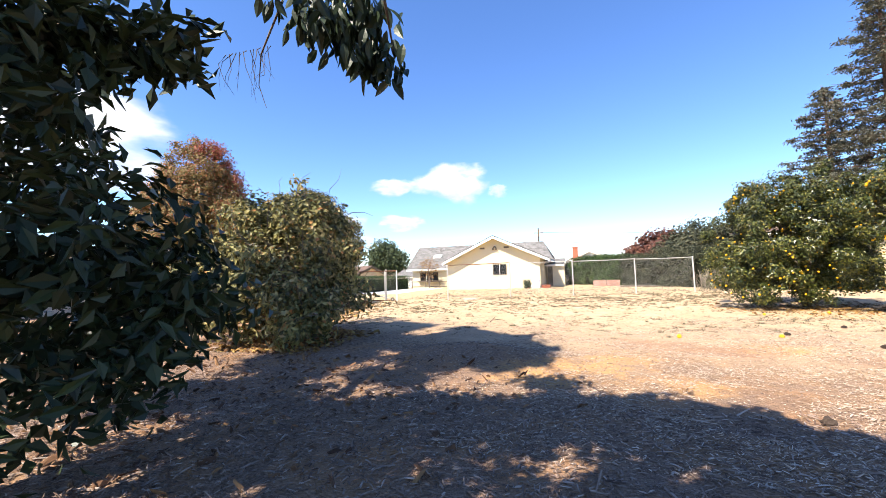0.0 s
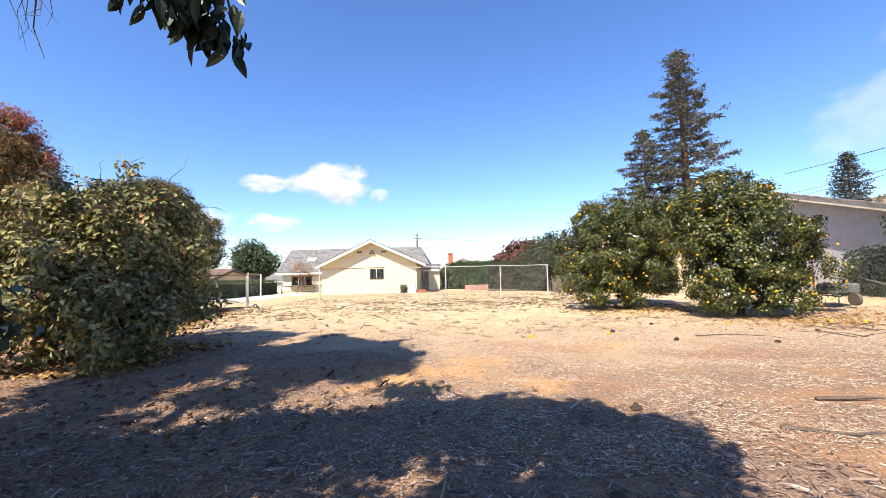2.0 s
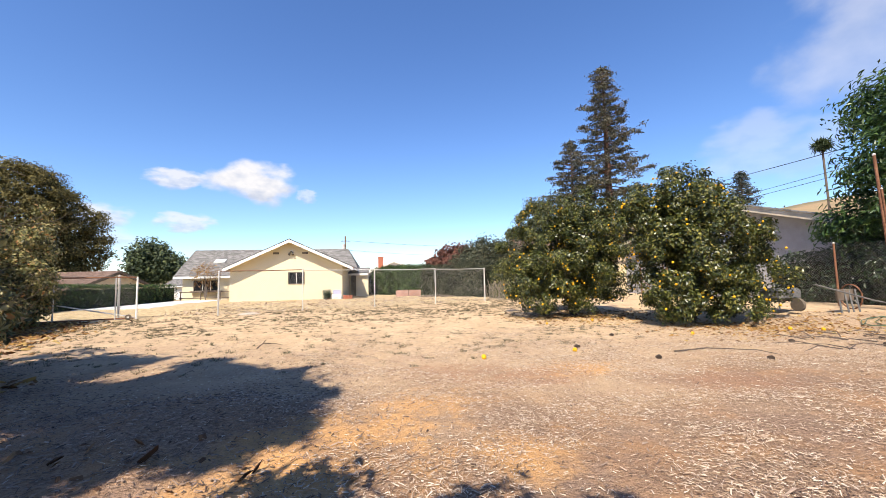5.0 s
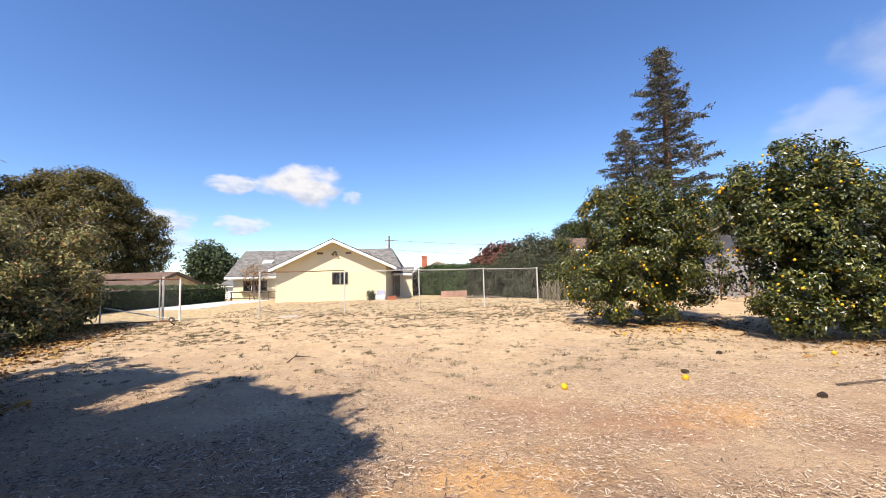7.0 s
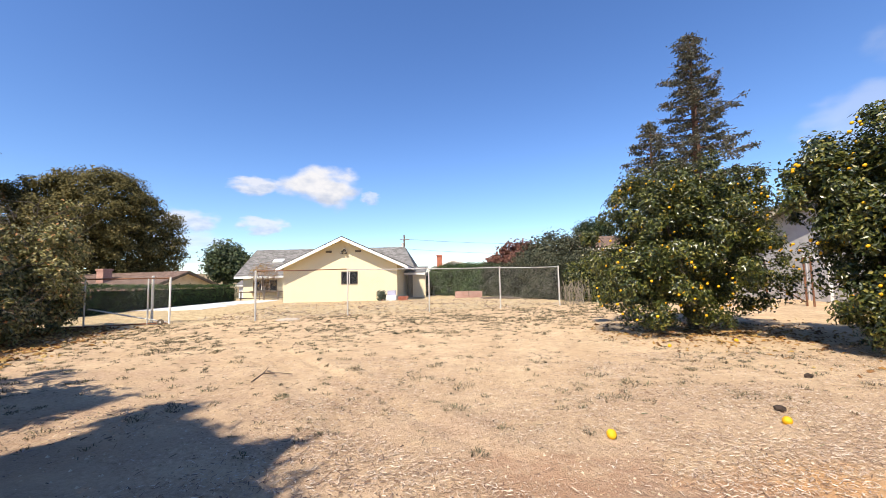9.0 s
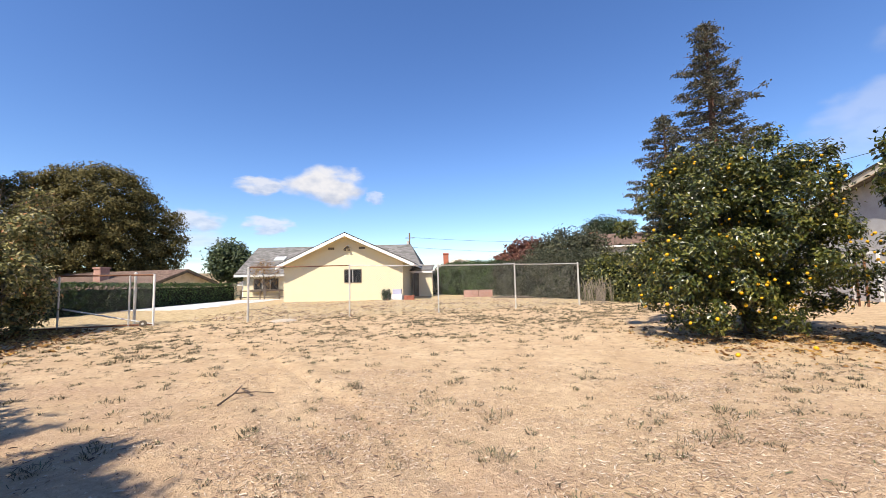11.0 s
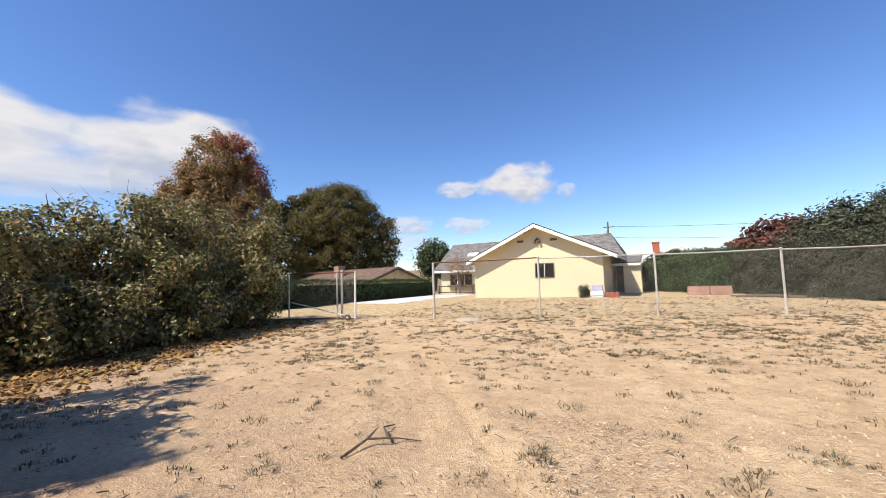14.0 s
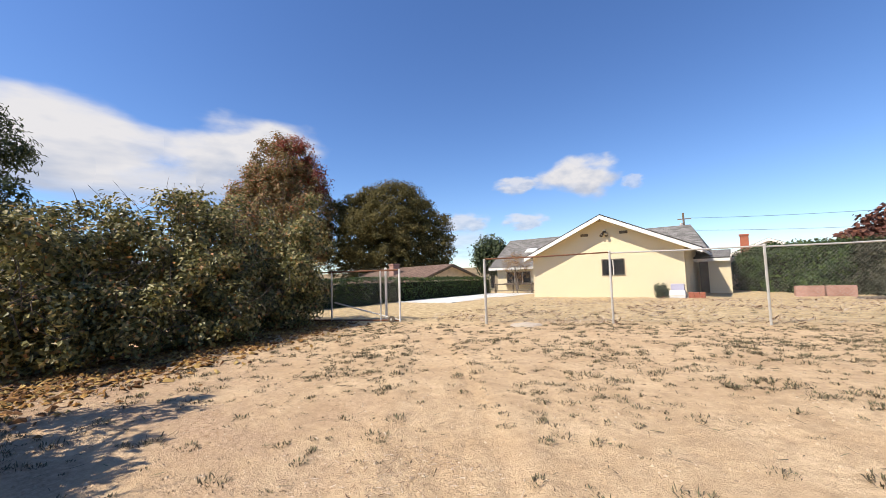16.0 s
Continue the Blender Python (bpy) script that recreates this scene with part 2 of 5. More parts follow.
M["brick"] = rough_material("chimney_brick", (0.30, 0.09, 0.055), (0.46, 0.17, 0.10), 12, 0.9, 0.4, 0.01)
M["vent"] = rough_material("vent_grille", (0.10, 0.08, 0.06), (0.22, 0.18, 0.13), 30)
M["galv"] = rough_material("galvanised_steel", (0.52, 0.50, 0.46), (0.68, 0.66, 0.61), 25, 0.5, 0.1, 0.002, 0.4, 0.35, stain=(0.40, 0.33, 0.27))
M["wire"] = rough_material("chain_link_wire", (0.28, 0.27, 0.25), (0.42, 0.40, 0.37), 20, 0.55, 0.0, 0.001, 0.3, 0.4)
M["rust"] = rough_material("rusty_steel", (0.13, 0.055, 0.03), (0.28, 0.14, 0.08), 18, 0.9, 0.4, 0.004)
M["rubber"] = rough_material("wheel_rubber", (0.10, 0.08, 0.06), (0.20, 0.16, 0.12), 20)
M["concrete"] = rough_material("pale_concrete", (0.58, 0.56, 0.53), (0.70, 0.68, 0.64), 12, 0.9, 0.2, 0.005)
M["iron"] = rough_material("dull_dark_iron", (0.10, 0.095, 0.09), (0.22, 0.21, 0.20), 18, 0.7, 0.2, 0.003, 0.3, 0.4)
M["dark_wood"] = rough_material("weathered_rail", (0.08, 0.06, 0.045), (0.20, 0.15, 0.11), 12, stretch=(1, 1, 0.3))
M["pink_box"] = rough_material("faded_plywood", (0.34, 0.19, 0.145), (0.46, 0.28, 0.22), 8, 0.9)
M["appliance"] = rough_material("appliance_enamel", (0.70, 0.70, 0.70), (0.80, 0.80, 0.80), 10, 0.5)
M["screen_blue"] = rough_material("faded_label", (0.35, 0.34, 0.45), (0.45, 0.44, 0.55), 10, 0.6)
M["hose"] = rough_material("green_hose", (0.05, 0.09, 0.055), (0.10, 0.15, 0.09), 20, 0.5)
M["pole_wood"] = rough_material("utility_pole_wood", (0.12, 0.085, 0.06), (0.24, 0.18, 0.13), 10, stretch=(1, 1, 0.2))
M["cable"] = rough_material("black_cable", (0.015, 0.015, 0.016), (0.03, 0.03, 0.03), 10)
M["rock"] = rough_material("dusty_concrete", (0.40, 0.33, 0.25), (0.55, 0.47, 0.38), 12)
M["brush"] = rough_material("dead_brush", (0.20, 0.16, 0.12), (0.36, 0.31, 0.26), 12)
M["clinker"] = rough_material("dark_lump", (0.03, 0.02, 0.015), (0.10, 0.07, 0.05), 40, bump=0.8, dist=0.02)


def shingle_material(name, dark, light):
    n = Nodes(name)
    b = n.t.nodes.new("ShaderNodeTexBrick")
    n.t.links.new(n.coord, b.inputs["Vector"])
    b.inputs["Scale"].default_value = 1.0
    b.inputs["Brick Width"].default_value, b.inputs["Row Height"].default_value = 0.3, 0.14
    b.inputs["Mortar Size"].default_value = 0.006
    b.inputs["Color1"].default_value, b.inputs["Color2"].default_value = (*dark, 1), (*light, 1)
    b.inputs["Mortar"].default_value = (*(0.45 * a for a in dark), 1)
    c = n.mix(0.5, b.outputs[0], n.ramp(n.noise(1.5, 5), (0.3, 0.6), (0.7, 1.0)), 'MULTIPLY')
    n.bump(b.outputs[1], -0.5, 0.01)
    return n.done(c, 0.95, 0, 0.1)


M["shingle"] = shingle_material("grey_shingles", (0.13, 0.122, 0.112), (0.26, 0.245, 0.23))
M["brown_roof"] = shingle_material("brown_shingles", (0.13, 0.085, 0.065), (0.22, 0.15, 0.12))


def cloud_material(seed, thin):
    n = Nodes("cloud")
    sep = n.t.nodes.new("ShaderNodeSeparateXYZ")
    n.t.links.new(n.coord, sep.inputs[0])
    r = n.math('SQRT', n.math('ADD', n.math('POWER', sep.outputs[0], 2.0), n.math('POWER', sep.outputs[1], 2.0)))
    off = n.t.nodes.new("ShaderNodeMapping")
    n.t.links.new(n.coord, off.inputs[0])
    off.inputs["Location"].default_value = (seed, seed * 2.3, 0)
    a = n.math('SUBTRACT', n.noise(1.5, 6, 0.48, off.outputs[0]), n.math('MULTIPLY', n.math('POWER', r, 2.0), 0.55))
    a = n.math('MULTIPLY', n.step(a, 0.12, 0.44), thin)
    # the card glows; bright top and grey shaded base are painted by height
    em, tr, mx = (n.t.nodes.new("ShaderNode" + k) for k in ("Emission", "BsdfTransparent", "MixShader"))
    n.put(em.inputs[0], n.ramp(n.math('ADD', n.math('MULTIPLY', sep.outputs[1], 0.35), n.noise(2.6, 4, 0.5, off.outputs[0])), (0.25, (0.52, 0.58, 0.72)), (0.6, (0.82, 0.82, 0.86))))
    em.inputs[1].default_value = 0.68
    n.t.links.new(a, mx.inputs[0])
    n.t.links.new(tr.outputs[0], mx.inputs[1])
    n.t.links.new(em.outputs[0], mx.inputs[2])
    n.t.links.new(mx.outputs[0], n.out.inputs[0])
    return n.mat


# ---------------------------------------------------------------- mesh helpers
rng = np.random.default_rng(7)


def mesh_object(name, verts, faces, material, parent=None, smooth=False):
    me = bpy.data.meshes.new(name)
    me.from_pydata([tuple(v) for v in verts] if not isinstance(verts, np.ndarray) else verts.tolist(), [], faces if isinstance(faces, list) else faces.tolist())
    me.materials.append(material)
    if smooth:
        me.polygons.foreach_set("use_smooth", [True] * len(me.polygons))
    me.update()
    ob = new(name, me)
    ob.parent = parent
    return ob


def part(name, bm, material, parent=None, label=""):
    me = bpy.data.meshes.new(name)
    bm.normal_update()
    bm.to_mesh(me)
    bm.free()
    me.materials.append(material)
    ob = new(name, me)
    ob.parent = parent
    return tagged(ob, label) if label else ob


def box(bm, x0, x1, y0, y1, z0, z1, bevel=0.0):
    r = bmesh.ops.create_cube(bm, size=1, matrix=Matrix.LocRotScale(((x0 + x1) / 2, (y0 + y1) / 2, (z0 + z1) / 2), None, (x1 - x0, y1 - y0, z1 - z0)))
    if bevel:
        es = list({e for v in r["verts"] for e in v.link_edges})
        bmesh.ops.bevel(bm, geom=es, offset=bevel, segments=1, affect='EDGES')
    return bm


def boxed(name, dims, material, parent=None, bevel=0.0, label=""):
    return part(name, box(bmesh.new(), *dims, bevel=bevel), material, parent, label)


def tube(bm, pts, radii, sides=8, cap=True):
    """A tube along points, each with its radius."""
    pts = [Vector(p) for p in pts]
    if not hasattr(radii, "__len__"):
        radii = [radii] * len(pts)
    rings = []
    for i, p in enumerate(pts):
        d = (pts[min(i + 1, len(pts) - 1)] - pts[max(i - 1, 0)]).normalized()
        u = d.cross(Vector((0, 0, 1)) if abs(d.z) < 0.9 else Vector((1, 0, 0))).normalized()
        w = d.cross(u)
        rings.append([bm.verts.new(p + radii[i] * (math.cos(k * math.tau / sides) * u + math.sin(k * math.tau / sides) * w)) for k in range(sides)])
    for a, b in zip(rings, rings[1:]):
        for k in range(sides):
            bm.faces.new((a[k], a[(k + 1) % sides], b[(k + 1) % sides], b[k]))
    if cap:
        bm.faces.new(rings[0][::-1])
        bm.faces.new(rings[-1])
    return bm


def empty(name, at=(0, 0, 0), label="", category="", group="", kind=""):
    ob = new(name)
    ob.location = at
    return tagged(ob, label, category, group, kind)


def frames_for(n, up, spread):
    """Random leaf frames: direction, side and normal for n leaves whose normals lean along up."""
    nor = up + spread * rng.normal(size=(n, 3))
    nor /= np.linalg.norm(nor, axis=1)[:, None] + 1e-9
    d = rng.normal(size=(n, 3))
    d[:, 2] -= 0.5
    d -= (d * nor).sum(1)[:, None] * nor
    d /= np.linalg.norm(d, axis=1)[:, None] + 1e-9
    return d, np.cross(nor, d), nor


def leaves(name, pos, normals, length, width, material, parent, spread=0.6, fold=0.09, jitter=0.35):
    """Folded pointed leaves at pos: one mesh, two triangles a leaf."""
    n = len(pos)
    d, s, nor = frames_for(n, normals, spread)
    L = (length * (1 + jitter * rng.uniform(-1, 1, n)))[:, None]
    W = (width * (1 + jitter * rng.uniform(-1, 1, n)))[:, None]
    v = np.empty((n, 4, 3))
    v[:, 0] = pos
    v[:, 1] = pos + d * L * 0.45 + s * W * 0.5 + nor * L * fold
    v[:, 2] = pos + d * L - nor * L * fold * 0.6
    v[:, 3] = pos + d * L * 0.45 - s * W * 0.5 + nor * L * fold
    i = np.arange(n)[:, None] * 4
    f = np.concatenate([i + np.array([0, 1, 2]), i + np.array([0, 2, 3])])
    return mesh_object(name, v.reshape(-1, 3), f, material, parent)


def with_sprigs(lobes, n, size, reach=(0.98, 1.16)):
    """Adds small sprigs that stand out of the lobes, so that the outline is uneven."""
    out = list(lobes)
    for k in range(n):
        l = np.array(lobes[rng.integers(0, len(lobes))])
        d = rng.normal(size=3)
        d /= np.linalg.norm(d)
        d[2] = abs(d[2]) if rng.uniform() < 0.7 else d[2]
        q = l[:3] + d * l[3:] * rng.uniform(*reach)
        if q[2] > 0.4:
            out.append((*q, *(size * rng.uniform(0.5, 1.2, 3))))
    return out


def crown_points(lobes, clumps, n, clump_r, shell=0.45, flat=1.0, ragged=(0.86, 1.1)):
    """Points and outward directions of leaves gathered in clumps over some ellipsoid lobes (x, y, z, rx, ry, rz)."""
    lob = np.array(lobes, float)
    vol = (lob[:, 3] * lob[:, 4] * lob[:, 5]) ** 0.67
    pick = rng.choice(len(lob), clumps, p=vol / vol.sum())
    dirs = rng.normal(size=(clumps, 3))
    dirs /= np.linalg.norm(dirs, axis=1)[:, None]
    rad = rng.uniform(0, 1, clumps) ** shell
    c = lob[pick, :3] + dirs * lob[pick, 3:] * rad[:, None] * rng.uniform(*ragged, clumps)[:, None]
    k = rng.integers(0, clumps, n)
    g = np.clip(rng.normal(size=(n, 3)), -1.5, 1.5) * clump_r * np.array([1, 1, flat]) * rng.uniform(0.6, 1.4, clumps)[k][:, None]
    return c[k] + g, dirs[k] * 0.7 + g / (clump_r * 2) + np.array([0, 0, 0.45])


def trunk_part(parent, base, tops, r0, name="trunk", material=None, rise=0.35):
    """A tapered trunk that forks towards the given tops."""
    bm = bmesh.new()
    base = Vector(base)
    rr = random.Random(int(abs(base.x * 31 + base.y * 17)))
    for i, t in enumerate(tops):
        t = Vector(t)
        mid = base.lerp(t, rise)
        mid.x, mid.y = base.x + (t.x - base.x) * 0.12, base.y + (t.y - base.y) * 0.12
        pts = [base - Vector((0, 0, 0.25)), base + Vector((0, 0, 0.02)), mid]
        for k in (0.35, 0.65, 1.0):
            q = mid.lerp(t, k)
            pts.append(q + Vector((rr.uniform(-1, 1), rr.uniform(-1, 1), rr.uniform(-1, 1))) * 0.06 * (t - base).length * (1 - k))
        tube(bm, pts, [r0 * 1.3, r0 * 1.1, r0 * 0.75, r0 * 0.45, r0 * 0.28, r0 * 0.08], 7)
    return part(name, bm, material or M["bark"], parent)


def twigs_part(parent, starts, length, r=0.009, material=None, name="twig_tangle"):
    bm = bmesh.new()
    rr = random.Random(5)
    for p, d in starts:
        p, d = Vector(p), Vector(d).normalized()
        pts = [p]
        for k in range(3):
            d = (d + Vector((rr.uniform(-1, 1), rr.uniform(-1, 1), rr.uniform(-1, 1))) * 0.75).normalized()
            pts.append(pts[-1] + d * length * rr.uniform(0.2, 0.45))
        tube(bm, pts, [r, r * 0.8, r * 0.6, r * 0.3], 4)
    return tagged(part(name, bm, material or M["bark"], parent), kind="stuff")


# ---------------------------------------------------------------- ground
def smooth(v, lo, hi):
    t = min(1.0, max(0.0, (v - lo) / (hi - lo)))
    return t * t * (3 - 2 * t)


def track_offset(x, y):
    """How far a point lies to the side of the worn wheel track that leads to the gate."""
    c = -1.75 - 0.76 * (y - 12.1) - 0.02 * (y - 12.1) ** 2
    return (x - c) * 0.78


def ground_z(x, y):
    """The lie of the land."""
    z = 0.14 * smooth(y - 0.2 * x, 11, 22) + 0.05 * smooth(y, 22, 30)
    z += 0.30 * smooth(x, 9.5, 13) * smooth(22 - y, 0, 6)
    z -= 1.0 * smooth(-x, 17.5, 24) * smooth(y, 15, 22)
    z += 3.2 * smooth(x, 9, 20) * smooth(y, 34, 50)
    z += 0.22 * math.exp(-((x + 1.5) / 1.1) ** 2 - ((y - 6.9) / 0.7) ** 2)
    r = math.hypot(x, y)
    if 9 < y < 20:
        d = track_offset(x, y)
        for k, depth in ((-0.34, 0.016), (-0.12, 0.026), (0.1, 0.02), (0.34, 0.03)):
            z -= depth * math.exp(-((d - k) / 0.06) ** 2)
        z += 0.02 * math.exp(-((abs(d) - 0.6) / 0.12) ** 2)
    if r < 40:
        z += 0.035 * noise.noise((x * 0.6, y * 0.6, 0)) + 0.022 * noise.noise((x * 2.1, y * 2.1, 3)) + 0.014 * noise.noise((x * 6, y * 6, 7))
    if r > 110:
        az = math.degrees(math.atan2(x, y))
        k = smooth(az, 14, 34) * smooth(140 - az, 0, 50)
        z += k * smooth(r, 110, 300) * (34 + 14 * noise.noise((x * 0.012, y * 0.012, 1)))
        z += (1 - k) * smooth(r, 900, 2200) * (45 + 40 * noise.noise((x * 0.001, y * 0.001, 2)))
    return z


def build_ground():
    def axis(lo, hi, step):
        inner = list(np.arange(lo, hi + 1e-6, step))
        out, s = [], step
        a, b = lo, hi
        while b < 3000:
            s *= 1.17
            a, b = a - s, b + s
            out.append((a, b))
        return [o[0] for o in reversed(out)] + inner + [o[1] for o in out]
    xs, ys = axis(-13, 13, 0.08), axis(-2, 24, 0.08)
    verts = [(x, y, ground_z(x, y)) for y in ys for x in xs]
    w = len(xs)
    faces = [(j * w + i, j * w + i + 1, (j + 1) * w + i + 1, (j + 1) * w + i) for j in range(len(ys) - 1) for i in range(w - 1)]
    return tagged(mesh_object("ground", verts, faces, M["ground"], None, True), "dry bare earth with worn mulch and dusty tracks", "ground", kind="structure")


build_ground()


def flakes(name, pts, length, width, material, label, category, tilt=0.35):
    """Loose flat flakes that lie on the ground."""
    n = len(pts)
    pos = np.array([(x, y, ground_z(x, y) + 0.012) for x, y in pts])
    a = rng.uniform(0, math.tau, n)
    d = np.stack([np.cos(a), np.sin(a), rng.normal(0, tilt, n) * 0.5], 1)
    s = np.stack([-np.sin(a), np.cos(a), rng.normal(0, tilt, n)], 1)
    L = (length * rng.uniform(0.4, 1.5, n) ** 1.3)[:, None]
    W = (width * rng.uniform(0.4, 1.4, n))[:, None]
    pos[:, 2] += np.abs(d[:, 2]) * L[:, 0] * 0.4
    up = np.array([0, 0, 1.0])
    v = np.empty((n, 5, 3))
    v[:, 0], v[:, 1] = pos - d * L / 2 - s * W / 2, pos + d * L / 2 - s * W / 3
    v[:, 2], v[:, 3] = pos + d * L / 2 + s * W / 3, pos - d * L / 2 + s * W / 2
    v[:, 4] = pos + up * W * 0.45
    i = np.arange(n)[:, None] * 5
    f = np.concatenate([i + np.array(q) for q in ((0, 1, 4), (1, 2, 4), (2, 3, 4), (3, 0, 4))])
    return tagged(mesh_object(name, v.reshape(-1, 3), f, material), label, category, kind="stuff")


def scatter(n, x0, x1, y0, y1, keep):
    out = []
    while len(out) < n:
        x, y = rng.uniform(x0, x1), rng.uniform(y0, y1)
        if rng.uniform() < keep(x, y):
            out.append((x, y))
    return out


def mulchy(x, y):
    e = y + 3.2 * noise.noise((x * 0.4, y * 0.4, 5)) - 0.12 * abs(x - 2)
    return 1 - smooth(e, 7.0, 10.5)


# ---------------------------------------------------------------- main house
def roof_slab(name, corners, thick, material, parent):
    """A roof plane with thickness; the brick pattern runs along its first edge."""
    a, b, c, d = (Vector(p) for p in corners)
    u = (b - a).normalized()
    nor = u.cross(d - a).normalized()
    m = Matrix((u, nor.cross(u), nor)).transposed().to_4x4()
    m.translation = a
    inv = m.inverted()
    bm = bmesh.new()
    top = [bm.verts.new(inv @ p) for p in (a, b, c, d)]
    low = [bm.verts.new(inv @ p - Vector((0, 0, thick))) for p in (a, b, c, d)]
    bm.faces.new(top)
    bm.faces.new(low[::-1])
    for k in range(4):
        bm.faces.new((top[k], low[k], low[(k + 1) % 4], top[(k + 1) % 4]))
    bmesh.ops.remove_doubles(bm, verts=bm.verts, dist=0.001)
    ob = part(name, bm, material, parent)
    ob.matrix_basis = m
    return ob


def prism(name, poly, axis, lo, hi, material, parent=None, label=""):
    """A polygon in a plane square to axis ('x' or 'y'), drawn out from lo to hi."""
    bm = bmesh.new()

    def at(p, k):
        return (k, p[0], p[1]) if axis == 'x' else (p[0], k, p[1])
    A, B = [bm.verts.new(at(p, lo)) for p in poly], [bm.verts.new(at(p, hi)) for p in poly]
    bm.faces.new(A)
    bm.faces.new(B[::-1])
    for k in range(len(poly)):
        bm.faces.new((A[k], B[k], B[(k + 1) % len(poly)], A[(k + 1) % len(poly)]))
    bmesh.ops.recalc_face_normals(bm, faces=bm.faces)
    return part(name, bm, material, parent, label)


def window_at(parent, x0, x1, z0, z1, y, bars=1, name="window"):
    w = empty(name, (0, 0, 0))
    w.parent = parent
    boxed("pane", (x0, x1, y - 0.004, y + 0.02, z0, z1), M["glass"], w, label="dark reflecting pane")
    bm = bmesh.new()
    for a in ((x0 - 0.05, x1 + 0.05, z1, z1 + 0.05), (x0 - 0.05, x1 + 0.05, z0 - 0.05, z0), (x0 - 0.05, x0, z0, z1), (x1, x1 + 0.05, z0, z1)):
        box(bm, a[0], a[1], y - 0.035, y + 0.02, a[2], a[3])
    part("frame", bm, M["vent"], w)
    for k in range(bars):
        xm = x0 + (x1 - x0) * (k + 1) / (bars + 1)
        boxed("mullion", (xm - 0.018, xm + 0.018, y - 0.02, y + 0.02, z0, z1), M["trim"], w)
    return w


def main_house():
    h = empty("house", (-6.15, 36, 0.15), "single-storey cream stucco house with grey shingle roof", "house")
    h.location = (0, 0, 0)
    gx, wl, wr, base, apex = -6.15, -10.2, -2.62, -0.1, 4.42
    slope = 0.462
    low_l, low_r = apex - 0.05 - slope * (gx - wl), apex - 0.05 - slope * (wr - gx)
    prism("gable_wall", [(wl, base), (wr, base), (wr, low_r), (gx, apex - 0.05), (wl, low_l)], 'y', 32.0, 38.4, M["stucco"], h)
    boxed("plinth", (wl - 0.02, wr + 0.02, 31.975, 32.2, base, 0.22), M["stucco"], h)
    # wing roof, fascia boards and eaves
    ol, orr, y0, y1 = -10.45, -1.85, 31.35, 41.5
    zl = apex + 0.06 - slope * (gx - ol)
    roof_slab("roof", [(ol, y0, zl), (gx, y0, apex + 0.06), (gx, y1, apex + 0.06), (ol, y1, zl)], 0.06, M["shingle"], h)
    roof_slab("roof", [(gx, y0, apex + 0.06), (orr, y0, zl), (orr, y1, zl), (gx, y1, apex + 0.06)], 0.06, M["shingle"], h)
    for s in (-1, 1):
        xe = gx + s * (gx - ol)
        prism("fascia", [(gx, apex), (xe, zl - 0.06), (xe, zl - 0.26), (gx, apex - 0.20)], 'y', y0 - 0.03, y0 + 0.03, M["trim"], h, "white barge board")
        prism("soffit", [(gx, apex - 0.01), (xe, zl - 0.07), (xe, zl - 0.10), (gx, apex - 0.05)], 'y', y0 + 0.03, 31.99, M["soffit"], h)
        prism("gutter", [(xe - 0.03 * s, zl - 0.2), (xe + 0.03 * s, zl - 0.2), (xe + 0.03 * s, zl - 0.07), (xe - 0.03 * s, zl - 0.07)], 'y', y0 + 0.03, 38, M["trim"], h)
    window_at(h, -6.30, -5.28, 1.36, 2.12, 32.0, 1)
    for vx in (-7.17, -5.2):
        v = boxed("vent", (vx - 0.2, vx + 0.2, 31.97, 32.01, 3.44, 3.58), M["vent"], h, 0.01, "small brown wall vent")
    lamp = empty("flood_light")
    lamp.parent = h
    boxed("bracket", (-6.19, -6.05, 31.93, 32.0, 3.62, 3.72), M["trim"], lamp)
    for dx in (-0.1, 0.1):
        bm = bmesh.new()
        tube(bm, [(-6.12, 31.95, 3.66), (-6.12 + dx, 31.88, 3.5), (-6.12 + dx * 1.3, 31.80, 3.38)], [0.03, 0.06, 0.09], 8)
        part("lamp_head", bm, M["vent"], lamp)
    # main body behind, hipped
    bl, br, by0, by1, ez, rz = -16.2, -2.2, 38.5, 46.5, 2.15, 4.66
    boxed("body_wall", (bl, br, by0, by1, -0.1, 2.3), M["stucco"], h)
    e = 0.5
    A, B, C, D = (bl - e, by0 - e, ez), (br + e, by0 - e, ez), (br + e, by1 + e, ez), (bl - e, by1 + e, ez)
    R0, R1 = (bl - e - 0.3, 42.5, rz), (br - 0.9, 42.5, rz)
    for q in ((A, B, R1, R0), (C, D, R0, R1)):
        roof_slab("roof", q, 0.05, M["shingle"], h)
    for q in ((D, A, R0, R0), (B, C, R1, R1)):
        a, b, c = (Vector(p) for p in q[:3])
        u = (b - a).normalized()
        nor = u.cross(c - a).normalized()
        m = Matrix((u, nor.cross(u), nor)).transposed().to_4x4()
        m.translation = a
        bm = bmesh.new()
        bm.faces.new([bm.verts.new(m.inverted() @ p) for p in (a, b, c)])
        ex = bmesh.ops.extrude_face_region(bm, geom=bm.faces[:])
        bmesh.ops.translate(bm, verts=[g for g in ex["geom"] if isinstance(g, bmesh.types.BMVert)], vec=(0, 0, -0.05))
        bmesh.ops.recalc_face_normals(bm, faces=bm.faces)
        part("roof", bm, M["shingle"], h).matrix_basis = m
    boxed("fascia", (bl - e, wl, by0 - e - 0.02, by0 - e + 0.03, ez - 0.2, ez - 0.02), M["trim"], h)
    boxed("fascia", (wr + 0.3, br + e, by0 - e - 0.02, by0 - e + 0.03, ez - 0.2, ez - 0.02), M["trim"], h)
    window_at(h, -15.3, -13.4, 0.95, 1.75, 38.5, 2)
